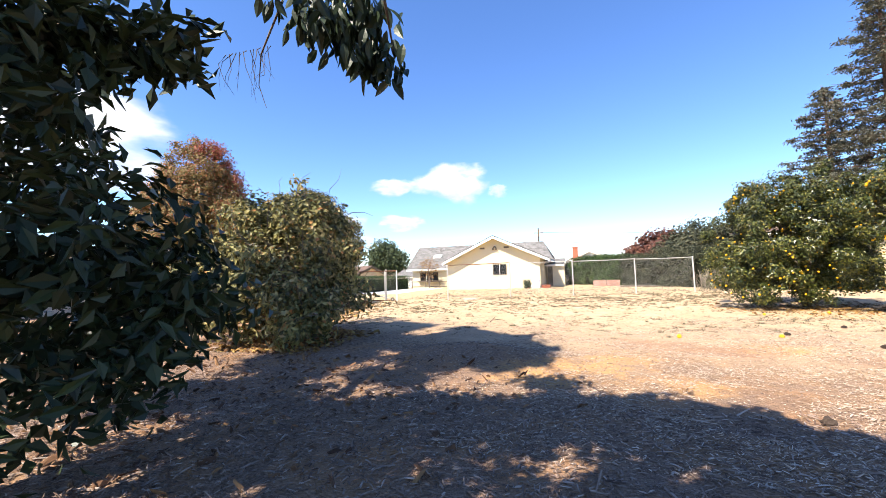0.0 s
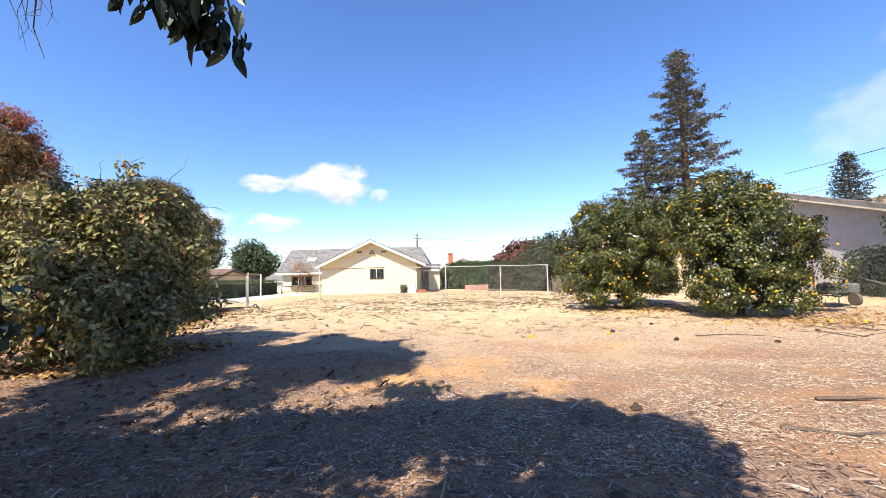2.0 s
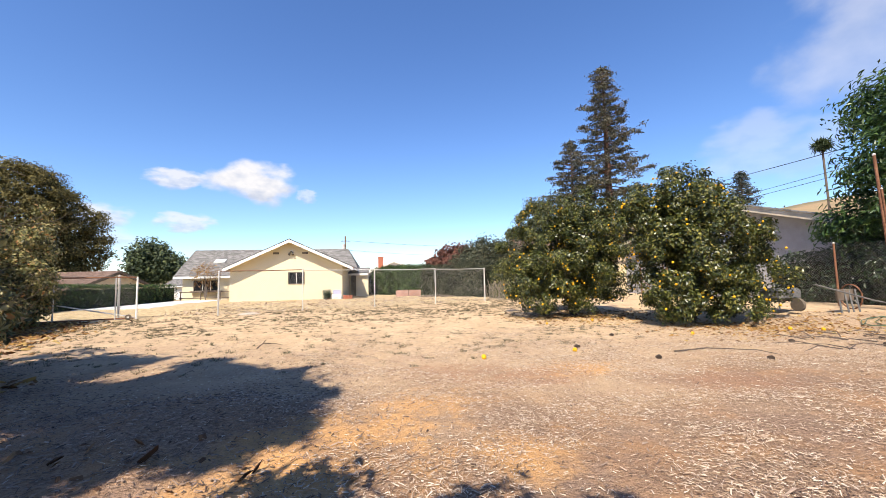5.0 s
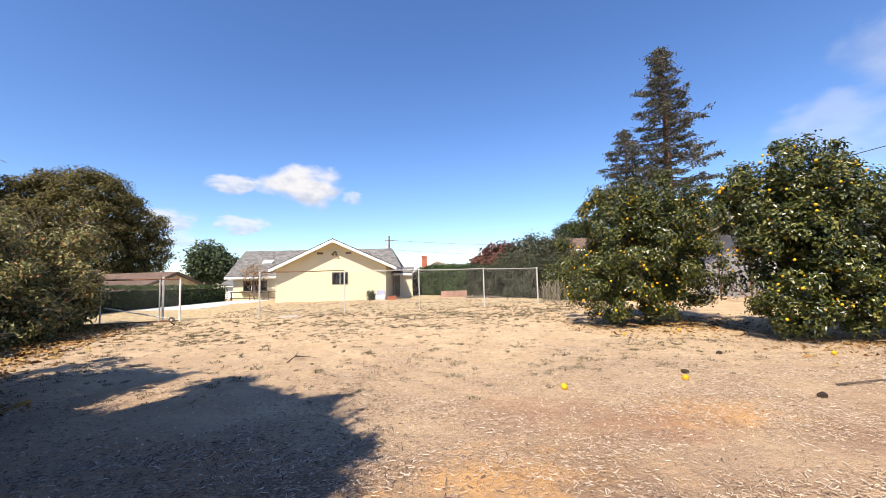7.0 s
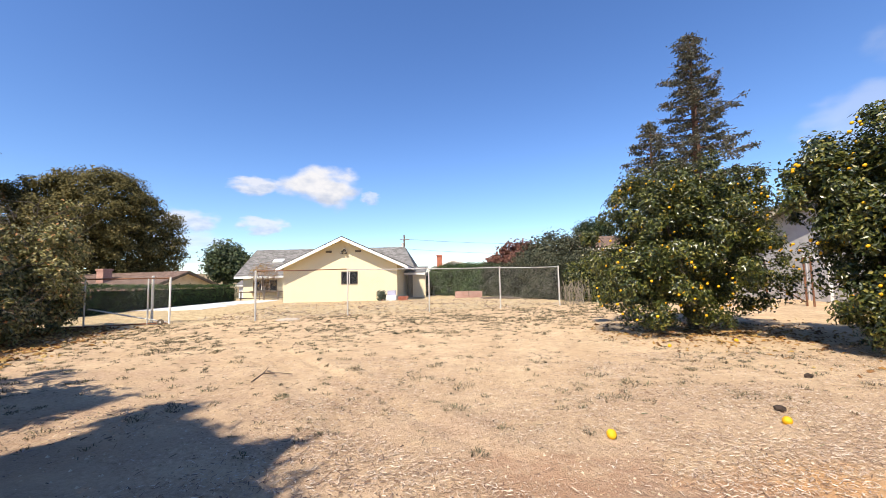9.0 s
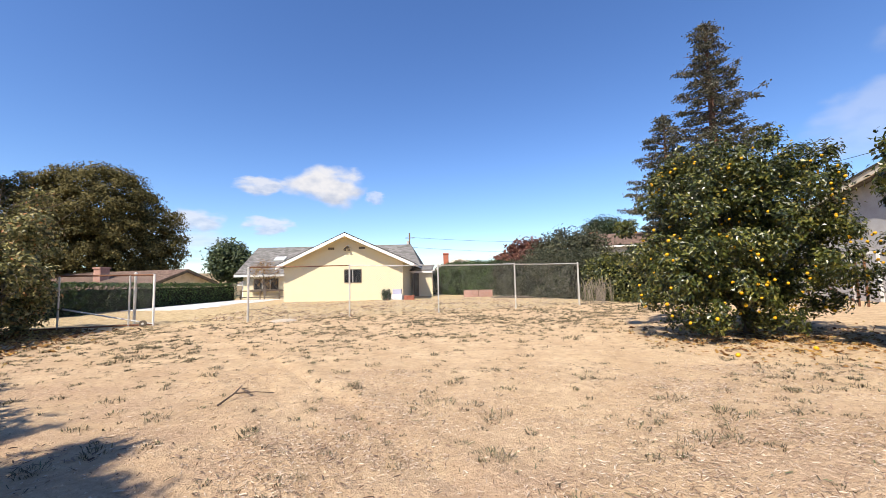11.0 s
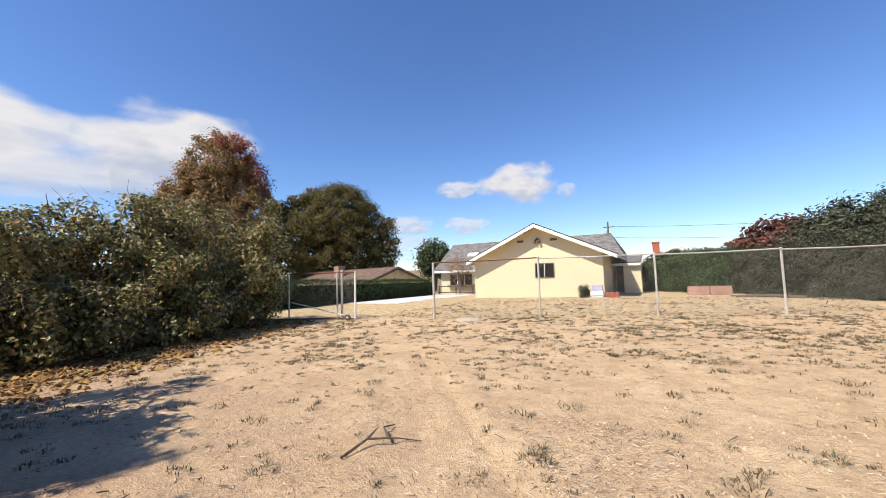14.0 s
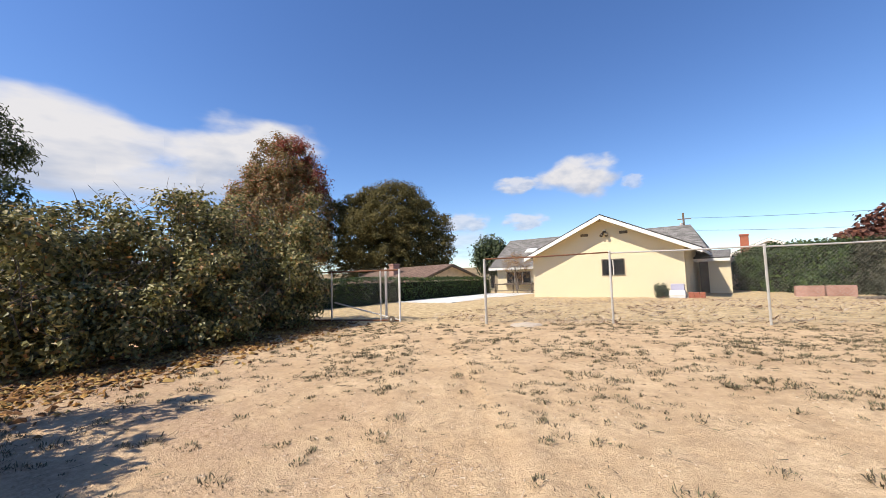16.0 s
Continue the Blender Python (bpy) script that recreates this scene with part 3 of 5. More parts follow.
    boxed("window_box", (-15.5, -13.0, 38.2, 38.5, 0.78, 0.92), M["dark_wood"], h, 0.01)
    sk = boxed("skylight", (-0.45, 0.45, -0.32, 0.32, 0.0, 0.12), M["trim"], h, 0.02, "white skylight curb")
    sk.matrix_basis = pose(-14.0, 40.3, 3.43, 28, 0, 0)
    boxed("skylight_pane", (-0.38, 0.38, -0.26, 0.26, 0.12, 0.13), M["appliance"], sk, label="milky plastic dome")
    # side porch with door
    boxed("porch_wall", (-2.6, 0.2, 41.2, 41.5, -0.1, 2.2), M["stucco"], h)
    roof_slab("porch_roof", [(-2.65, 36.3, 2.14), (-0.95, 36.3, 2.14), (-0.95, 41.4, 2.75), (-2.65, 41.4, 2.75)], 0.08, M["shingle"], h)
    boxed("fascia", (-2.6, -0.95, 36.24, 36.32, 1.92, 2.08), M["trim"], h)
    # solid panel: the doorway's inner shade is put into its colour
    boxed("door", (-2.40, -1.78, 37.0, 37.08, 0.12, 1.95), M["vent"], h, label="brown panel for the shade of an open doorway")
    boxed("porch_pier", (-1.95, -0.95, 36.5, 37.5, -0.1, 2.05), M["stucco"], h)
    return h


main_house()


def rail_fence(x0, x1, y):
    f = empty("rail", (0, 0, 0), "low weathered wooden rail before the house wall", "railing")
    for k in range(4):
        x = x0 + (x1 - x0) * k / 3
        boxed("post", (x - 0.04, x + 0.04, y - 0.04, y + 0.04, -0.05, 0.92), M["dark_wood"], f, 0.008)
    for z in (0.35, 0.85):
        boxed("board", (x0 - 0.1, x1 + 0.1, y - 0.06, y - 0.04, z - 0.04, z + 0.04), M["dark_wood"], f, 0.006)


rail_fence(-15.9, -11.4, 37.6)


def small_things_by_house():
    a = empty("appliance", (0, 0, 0), "discarded white enamel cabinet with faded panel beside wall", "cabinet")
    boxed("body", (-3.25, -2.62, 31.3, 31.75, 0.1, 0.55), M["appliance"], a, 0.02)
    boxed("panel", (-3.2, -2.66, 31.45, 31.7, 0.555, 0.85), M["screen_blue"], a, 0.02, "faded lilac back panel")
    boxed("shelf", (-3.28, -2.6, 31.27, 31.76, 0.33, 0.37), M["trim"], a)
    b = empty("brick_pile", (0, 0, 0), "small stack of red bricks beside the house", "bricks")
    me = None
    for k in range(30):
        cx, cy, cz = -2.4 + 0.22 * (k % 3), 31.35 + 0.11 * ((k // 3) % 2), 0.15 + 0.07 * (k // 6)
        ob = boxed("brick", (-0.1, 0.1, -0.05, 0.05, -0.032, 0.032), M["brick"], b, 0.004) if me is None else new("brick", me)
        me = ob.data
        ob.parent = b
        ob.matrix_basis = pose(cx, cy, cz, 0, 0, rng.uniform(-6, 6))
    s = empty("potted_shrub", (0, 0, 0), "small dark shrub in a pot against wall", "shrub")
    p, u = crown_points([(-3.62, 31.6, 0.52, 0.3, 0.24, 0.42)], 60, 2200, 0.06)
    leaves("crown", p, u, 0.07, 0.04, M["dark_leaf"], s)
    bm = bmesh.new()
    tube(bm, [(-3.6, 31.6, 0.08), (-3.6, 31.6, 0.3)], [0.12, 0.17], 12)
    part("pot", bm, M["brick"], s)
    t = empty("plywood_bin", (0, 0, 0), "low faded pink plywood bin against hedge", "bin")
    for i, (x0, x1) in enumerate(((1.25, 2.15), (2.2, 3.1))):
        ob = boxed("panel", (x0, x1, 32.9, 32.96, 0.16, 0.66), M["pink_box"], t, 0.01)
        boxed("side", (x0, x0 + 0.05, 32.96, 33.6, 0.16, 0.62), M["pink_box"], t)
    boxed("kick_board", (1.2, 3.15, 32.82, 32.9, 0.12, 0.2), M["trim"], t)
    bm = bmesh.new()
    tube(bm, [(2.9, 31.8, 0.2), (4.2, 31.0, 0.26), (5.2, 30.4, 0.22)], [0.07, 0.08, 0.06], 7)
    tagged(part("log", bm, M["bark"]), "long grey log lying on dry grass", "log")


small_things_by_house()

bm = bmesh.new()
box(bm, -16.0, -12.2, 26.5, 37.0, -0.1, 0.205)
tagged(part("driveway", bm, M["concrete"]), "pale concrete driveway beside the hedge", "driveway", kind="structure")
bm = bmesh.new()
bmesh.ops.create_icosphere(bm, subdivisions=3, radius=1)
for v in bm.verts:
    k = 1 + 0.2 * noise.noise(v.co * 1.7)
    v.co = Vector((v.co.x * 0.42 * k, v.co.y * 0.4 * k, v.co.z * 0.09 * k)) + Vector((-5.05, 19.9, 0.12))
tagged(part("rock_slab", bm, M["rock"]), "low pale concrete lump beside the fence post", "rock")


# ---------------------------------------------------------------- chain-link fences
def chain_link(name, a, b, height, parent, zoff=0.06, cell=0.055, wire=0.0021, sag=0.0):
    """Woven diamond mesh between two ground points: crossing thin wires."""
    a, b = Vector((*a, ground_z(*a) + zoff)), Vector((*b, ground_z(*b) + zoff))
    length = (b - a).length
    u, up = (b - a) / length, Vector((0, 0, 1))
    nor = u.cross(up).normalized()
    verts, faces = [], []
    step = cell * 1.41
    k = -int(height / step) - 1
    while k * step < length + height:
        for s in (-1, 1):
            x0 = k * step
            lo, hi = (x0, 0.0), (x0 + height, height)
            if s < 0:
                lo, hi = (x0 + height, 0.0), (x0, height)
            t0, t1 = 0.0, 1.0
            dx = hi[0] - lo[0]
            ta, tb = sorted(((0 - lo[0]) / dx, (length - lo[0]) / dx))
            t0, t1 = max(t0, ta), min(t1, tb)
            if t1 - t0 > 0.01:
                i = len(verts)
                for t in (t0, t1):
                    p = a + u * (lo[0] + dx * t) + up * (height * t) + nor * (0.002 * s)
                    for ang in (0, 2.094, 4.189):
                        verts.append(p + wire * (math.cos(ang) * nor + math.sin(ang) * u))
                for q in range(3):
                    faces.append((i + q, i + (q + 1) % 3, i + 3 + (q + 1) % 3, i + 3 + q))
        k += 1
    return tagged(mesh_object(name, verts, faces, M["wire"], parent), kind="stuff")


def post(parent, x, y, h, r=0.03, material=None, lean=(0, 0), name="post"):
    z = ground_z(x, y)
    bm = bmesh.new()
    tube(bm, [(x, y, z - 0.2), (x + lean[0], y + lean[1], z + h), (x + lean[0], y + lean[1], z + h + 0.02)], [r, r, r * 0.6], 10)
    ob = part(name, bm, material or M["galv"], parent)
    bm = bmesh.new()
    bmesh.ops.create_uvsphere(bm, u_segments=10, v_segments=6, radius=r * 1.25, matrix=pose(x + lean[0], y + lean[1], z + h))
    part("cap", bm, M["galv"], ob)
    return ob


POSTS = [(-6.22, 19.85), (-3.20, 20.95), (-0.11, 22.0), (2.95, 23.05), (5.83, 24.1)]
f = empty("chain_link_fence", (0, 0, 0), "galvanised chain-link fence with steel posts and top rail", "fence")
for i, (x, y) in enumerate(POSTS):
    post(f, x, y, 1.74 if i == 0 else 1.80, 0.034 if i in (0, 4) else 0.028)
for p, q in zip(POSTS, POSTS[1:]):
    chain_link("mesh", p, q, 1.72, f)
    bm = bmesh.new()
    za, zb = ground_z(*p) + 1.77, ground_z(*q) + 1.79
    tube(bm, [(*p, za), ((p[0] + q[0]) / 2, (p[1] + q[1]) / 2, (za + zb) / 2 - 0.015), (*q, zb)], 0.019, 8)
    part("top_rail", bm, M["rust"] if p[0] < -4 else M["galv"], f)
bm = bmesh.new()
rr = random.Random(3)
for k in range(90):
    x = 6.1 + rr.random() * 1.3
    y = 24.3 + rr.random() * 0.9
    pts = [(x + rr.uniform(-.15, .15), y + rr.uniform(-.1, .1), ground_z(x, y) + z) for z in (0, 0.35, 0.7, 0.7 + 0.5 * rr.random())]
    tube(bm, pts, 0.006, 4)
tagged(part("brush_pile", bm, M["brush"]), "tangle of loose grey wire and dead stems", "brush", kind="stuff")


def gate():
    g = empty("sliding_gate", (0, 0, 0), "open chain-link gate with white frame and small wheel", "gate")
    a, b = Vector((-8.78, 19.15, 0)), Vector((-13.2, 17.45, 0))
    z = 0.16
    u = (b - a).normalized()
    bm = bmesh.new()
    tube(bm, [(a.x, a.y, z), (a.x, a.y, 1.72)], 0.032, 10)
    part("end_post", bm, M["trim"], g, "white painted end post")
    for zz, mat in ((1.70, M["rust"]), (0.2, M["rust"])):
        bm = bmesh.new()
        tube(bm, [(a.x, a.y, zz), (b.x, b.y, zz)], 0.024, 8)
        part("rail", bm, mat, g)
    for d in (0.62, 2.3, 4.6):
        p = a + u * d
        bm = bmesh.new()
        tube(bm, [(p.x, p.y, z), (p.x, p.y, 1.70)], 0.024, 8)
        part("upright", bm, M["galv"], g)
    p = a + u * 2.2
    bm = bmesh.new()
    tube(bm, [(a.x, a.y, 0.2), (p.x, p.y, 0.75)], 0.022, 8)
    part("brace", bm, M["galv"], g)
    chain_link("mesh", (a.x, a.y), (b.x, b.y), 1.5, g, zoff=0.12)
    w = a + u * 0.22 + Vector((0.05, -0.12, 0))
    zc = ground_z(w.x, w.y) + 0.10
    n = Vector((-u.y, u.x, 0))
    bm = bmesh.new()
    tube(bm, [Vector((w.x, w.y, zc)) - n * 0.03, Vector((w.x, w.y, zc)) - n * 0.02, Vector((w.x, w.y, zc)) + n * 0.02, Vector((w.x, w.y, zc)) + n * 0.03], [0.07, 0.10, 0.10, 0.07], 16)
    wheel = part("wheel", bm, M["rubber"], g)
    bm = bmesh.new()
    tube(bm, [Vector((w.x, w.y, zc)) - n * 0.04, Vector((w.x, w.y, zc)) + n * 0.04], 0.035, 10)
    part("hub", bm, M["galv"], wheel)


gate()
pf = empty("steel_post", (0, 0, 0), "grey fence post beside the open gate", "post")
post(pf, -9.45, 19.25, 1.6, 0.04)

# side fence, gate and poles on the bank
sf = empty("side_fence", (0, 0, 0), "old chain-link side fence with rusty posts", "fence")
SIDE = [(13.4, 3.0), (13.4, 6.2), (13.4, 9.4), (13.5, 12.6), (13.7, 15.8), (14.0, 18.8)]
for p in SIDE:
    post(sf, *p, 1.85, 0.028, M["rust"])
for p, q in zip(SIDE, SIDE[1:]):
    chain_link("mesh", p, q, 1.75, sf)
rg = empty("rusty_gate", (0, 0, 0), "leaning rusty steel gate with wire mesh", "gate")
for y in (20.6, 20.95, 23.2):
    post(rg, 14.3 + (y - 20.6) * 0.15, y, 1.9, 0.035, M["rust"])
chain_link("mesh", (14.36, 20.95), (14.7, 23.2), 1.7, rg)
bm = bmesh.new()
tube(bm, [(14.36, 20.95, 0.25), (14.7, 23.2, 1.1)], 0.025, 7)
part("brace", bm, M["rust"], rg)
for i, (dx, h, ln) in enumerate(((0, 4.0, (-0.12, 0.05)), (0.12, 2.9, (-0.10, 0.1)), (0.06, 3.1, (-0.16, 0.0)))):
    wp = empty("rusty_pole", (0, 0, 0), "tall rusty steel pole standing by the fence", "pole", "poles by the side fence")
    post(wp, 12.98 + dx, 10.95 - dx * 0.3, h, 0.033 if i == 0 else 0.022, M["rust"], ln)


def junk():
    c = empty("folded_chair", (0, 0, 0), "dark iron folding chair leaning beside the fence", "chair")
    z = ground_z(12.3, 11.5)
    for k, (x, y) in enumerate(((12.0, 11.45), (12.15, 11.4), (12.3, 11.4), (12.42, 11.35))):
        bm = bmesh.new()
        tube(bm, [(x, y, z), (x + 0.06, y + 0.12, z + 0.6)], 0.02, 7)
        part("leg", bm, M["iron"], c)
    boxed("seat", (11.98, 12.5, 11.5, 11.56, z + 0.3, z + 0.6), M["dark_wood"], c, 0.01)
    wb = empty("wheelbarrow", (0, 0, 0), "old grey wheelbarrow parked behind citrus tree", "wheelbarrow")
    bm = bmesh.new()
    box(bm, 11.2, 11.9, 12.3, 13.0, z + 0.3, z + 0.62, 0.06)
    part("tray", bm, M["iron"], wb)
    bm = bmesh.new()
    tube(bm, [(11.5, 12.15, z + 0.18), (11.58, 12.15, z + 0.18)], 0.18, 14)
    part("wheel", bm, M["rubber"], wb)
    for dx in (0, 0.5):
        bm = bmesh.new()
        tube(bm, [(11.3 + dx, 12.3, z + 0.25), (11.3 + dx, 13.0, z + 0.28), (11.3 + dx, 13.6, z + 0.55)], 0.02, 7)
        part("handle", bm, M["dark_wood"], wb)
        bm = bmesh.new()
        tube(bm, [(11.3 + dx, 12.9, z - 0.02), (11.3 + dx, 12.9, z + 0.3)], 0.02, 7)
        part("leg", bm, M["galv"], wb)
    bk = empty("wire_wheel", (0, 0, 0), "old spoked wheel leaning on the fence", "wheel")
    bm = bmesh.new()
    cx, cy, cz, R = 12.95, 11.9, ground_z(12.95, 11.9) + 0.34, 0.33
    ring = [(cx + 0.1 * math.cos(a) , cy + R * math.cos(a), cz + R * math.sin(a)) for a in np.linspace(0, math.tau, 25)]
    tube(bm, ring, 0.018, 6, False)
    part("rim", bm, M["rust"], bk)
    for a in np.linspace(0, math.tau, 9)[:-1]:
        bm = bmesh.new()
        tube(bm, [(cx, cy, cz), (cx + 0.1 * math.cos(a), cy + R * math.cos(a), cz + R * math.sin(a))], 0.005, 4)
        part("spoke", bm, M["galv"], bk)
    bm = bmesh.new()
    pts = []
    for k in range(40):
        a = k * 0.42
        r = 0.55 + 0.25 * math.sin(k * 0.37)
        x, y = 11.6 + r * 1.3 * math.cos(a) + 0.01 * k, 9.9 + r * 0.8 * math.sin(a)
        pts.append((x, y, ground_z(x, y) + 0.025 + 0.012 * (k % 3)))
    tube(bm, pts, 0.008, 6)
    tagged(part("garden_hose", bm, M["hose"]), "tangled green garden hose on the ground", "hose")
    bm = bmesh.new()
    tube(bm, [(10.9, 11.2, ground_z(10.9, 11.2) + 0.9), (12.0, 10.7, ground_z(12, 10.7) + 0.35), (12.9, 10.3, ground_z(12.9, 10.3) + 0.05)], 0.018, 7)
    tagged(part("leaning_pipe", bm, M["iron"]), "thin grey pipe leaning down to the ground", "pipe")


junk()


# ---------------------------------------------------------------- other buildings
def side_building():
    b = empty("outbuilding", (0, 0, 0), "building with walls greyed for shade, shallow gable roof and beige barge board", "building")
    prism("wall", [(14.6, -0.1), (28, -0.1), (28, 3.25), (21.4, 5.2), (14.6, 3.2)], 'x', 17.0, 17.25, M["shaded_wall"], b)
    prism("wall", [(14.6, -0.1), (28, -0.1), (28, 2.6), (21.4, 4.55), (14.6, 2.55)], 'x', 17.25, 19.6, M["shaded_wall"], b)
    for s, ye in ((-1, 13.6), (1, 29.2)):
        ze = 5.3 - abs(21.4 - ye) * 0.3
        prism("barge_board", [(21.4, 5.35), (ye, ze + 0.05), (ye, ze - 0.2), (21.4, 5.1)], 'x', 16.35, 16.42, M["beige_trim"], b)
        q = [(16.3, ye, ze + 0.12), (16.3, 21.4, 5.42), (20.1, 21.4, 4.83), (20.1, ye, ze - 0.47)]
        roof_slab("roof", q[::-1] if s < 0 else q, 0.06, M["shingle"], b)
        prism("soffit", [(21.4, 5.33), (ye, ze + 0.03), (ye, ze), (21.4, 5.3)], 'x', 16.42, 17.0, M["soffit"], b)
    boxed("door_frame", (16.96, 17.0, 22.6, 23.7, 0.1, 2.1), M["trim"], b)
    boxed("door", (16.94, 16.965, 22.7, 23.6, 0.1, 2.0), M["shaded_wall"], b)


side_building()


def simple_house(name, cx, cy, w, d, z0, eave, ridge, wall_mat, roof_mat, label, yaw=0, chimney=None, windows=(), trim="trim", stack="brick"):
    h = empty(name, (cx, cy, 0), label, "house")
    h.rotation_euler = (0, 0, radians(yaw))
    prism("wall", [(-d / 2, z0), (d / 2, z0), (d / 2, eave), (0, ridge - 0.1), (-d / 2, eave)], 'x', -w / 2, w / 2, wall_mat, h)
    e, t = 0.5, (ridge - eave) / (d / 2)
    for s in (-1, 1):
        q = [(-w / 2 - e, s * (d / 2 + e), eave - t * e + 0.06), (w / 2 + e, s * (d / 2 + e), eave - t * e + 0.06), (w / 2 + e, 0, ridge + 0.06), (-w / 2 - e, 0, ridge + 0.06)]
        roof_slab("roof", q if s < 0 else [q[1], q[0], q[3], q[2]], 0.1, roof_mat, h)
        boxed("fascia", (-w / 2 - e, w / 2 + e, s * (d / 2 + e) - 0.03, s * (d / 2 + e) + 0.03, eave - t * e - 0.18, eave - t * e - 0.02), M[trim], h)
        for sx in (-1, 1):
            x = sx * (w / 2 + e)
            prism("barge_board", [(0, ridge + 0.03), (s * (d / 2 + e), eave - t * e), (s * (d / 2 + e), eave - t * e - 0.2), (0, ridge - 0.2)], 'x', x - 0.03, x + 0.03, M[trim], h)
    if chimney:
        x, y, top, r = chimney
        c = boxed("chimney", (x - r, x + r, y - r, y + r, eave, top), M[stack], h, 0.02)
        boxed("chimney_cap", (x - r - 0.06, x + r + 0.06, y - r - 0.06, y + r + 0.06, top - 0.15, top - 0.02), M[stack], c)
    for x0, x1, za, zb in windows:
        window_at(h, x0, x1, za, zb, -d / 2, 1)
    return h


simple_house("neighbour_house", -29, 42.2, 13, 8, -1.2, 1.3, 2.75, M["beige_trim"], M["brown_roof"], "low house with brown shingle roof and brick chimney", -12, (0.4, -2.2, 3.1, 0.38), trim="vent", stack="pink_box")
simple_house("neighbour_house", -26.5, 12, 7, 12, -0.3, 2.3, 3.5, M["beige_trim"], M["brown_roof"], "beige house with brown roof behind the persimmon trees", 0, None, ((-2, -0.6, 0.9, 2.0),))
simple_house("gabled_house", 1.7, 62, 10, 7, 0.0, 2.7, 4.2, M["white_wall"], M["shingle"], "grey-roofed house with red brick chimney beyond the hedge", 90, (-5.3, 1.75, 4.75, 0.33))
simple_house("hillside_house", 22.6, 54.5, 12, 8, 2.0, 5.0, 6.5, M["shaded_wall"], M["brown_roof"], "house with dark roof on the slope, walls greyed for shade", -18, (-4.5, 0.5, 6.9, 0.45), ((-1.2, 0.2, 3.9, 4.9), (2.5, 3.6, 3.9, 4.9)))
simple_house("far_house", -26, 76, 16, 8, -1.0, 1.6, 2.9, M["white_wall"], M["shingle"], "far low house with pale grey roof", 0)


def utility_pole():
    p = empty("utility_pole", (0, 0, 0), "wooden utility pole with transformer and cross arm", "utility pole")
    bm = bmesh.new()
    tube(bm, [(-6.2, 72.6, -0.5), (-6.2, 72.6, 5), (-6.2, 72.6, 9.4)], [0.17, 0.15, 0.12], 10)
    part("shaft", bm, M["pole_wood"], p)
    boxed("cross_arm", (-6.9, -5.3, 72.5, 72.6, 8.5, 8.62), M["pole_wood"], p)
    bm = bmesh.new()
    tube(bm, [(-6.45, 72.4, 7.2), (-6.45, 72.4, 8.0)], 0.22, 12)
    part("transformer", bm, M["galv"], p)


utility_pole()


def cable(a, b, sag, r=0.02):
    a, b = Vector(a), Vector(b)
    pts = [a.lerp(b, t) - Vector((0, 0, sag * 4 * t * (1 - t))) for t in np.linspace(0, 1, 17)]
    bm = bmesh.new()
    tube(bm, pts, r, 5)
    tagged(part("overhead_cable", bm, M["cable"]), "thin black overhead cable", "cable", "overhead cables")


cable((-5.4, 72.6, 8.6), (40, 76, 8.0), 0.8)
cable((-6.0, 72.6, 7.0), (40, 76, 6.0), 0.8)
cable((16.0, 4.7, 5.46), (38.5, 46.1, 12.1), 0.15, 0.022)
cable((38, 22, 10.3), (46, 60, 11.5), 0.4, 0.022)
cable((38, 22, 9.8), (46, 60, 11.0), 0.4, 0.022)


# ---------------------------------------------------------------- citrus trees
fruit_bm = bmesh.new()
bmesh.ops.create_icosphere(fruit_bm, subdivisions=2, radius=0.031)
for v in fruit_bm.verts:
    v.co.z *= 1.12
    v.co *= 1 + 0.04 * noise.noise(v.co * 40)
fruit_mesh = bpy.data.meshes.new("fruit")
fruit_bm.to_mesh(fruit_mesh)
fruit_bm.free()
fruit_mesh.materials.append(M["lemon"])
fruit_mesh.polygons.foreach_set("use_smooth", [True] * len(fruit_mesh.polygons))


def citrus(base, lobes, n, fruits, label):
    t = empty("citrus_tree", (0, 0, 0), label, "tree", "citrus trees")
    bx, by = base
    z = ground_z(bx, by)
    tops = [(l[0], l[1], l[2] + 0.3 * l[5]) for l in lobes]
    trunk_part(t, (bx, by, z), tops, 0.11)
    p, u = crown_points(with_sprigs(lobes, 60, 0.16), 420, n, 0.12, 0.3)
    keep = p[:, 2] > 0.16
    leaves("crown", p[keep], u[keep], 0.088, 0.046, M["citrus_leaf"], t, 0.6)
    lob = np.array(lobes)
    k = 0
    while k < fruits:
        l = lob[rng.integers(0, len(lob))]
        d = rng.normal(size=3)
        d /= np.linalg.norm(d)
        if d[1] > 0.45:
            continue
        q = l[:3] + d * l[3:] * rng.uniform(0.86, 1.0)
        if q[2] < 0.3:
            continue
        o = new("fruit", fruit_mesh)
        o.parent = t
        o.matrix_basis = pose(*q, rng.uniform(0, 60), rng.uniform(0, 60), 0) @ Matrix.Scale(rng.uniform(0.75, 1.05), 4)
        k += 1
    return t


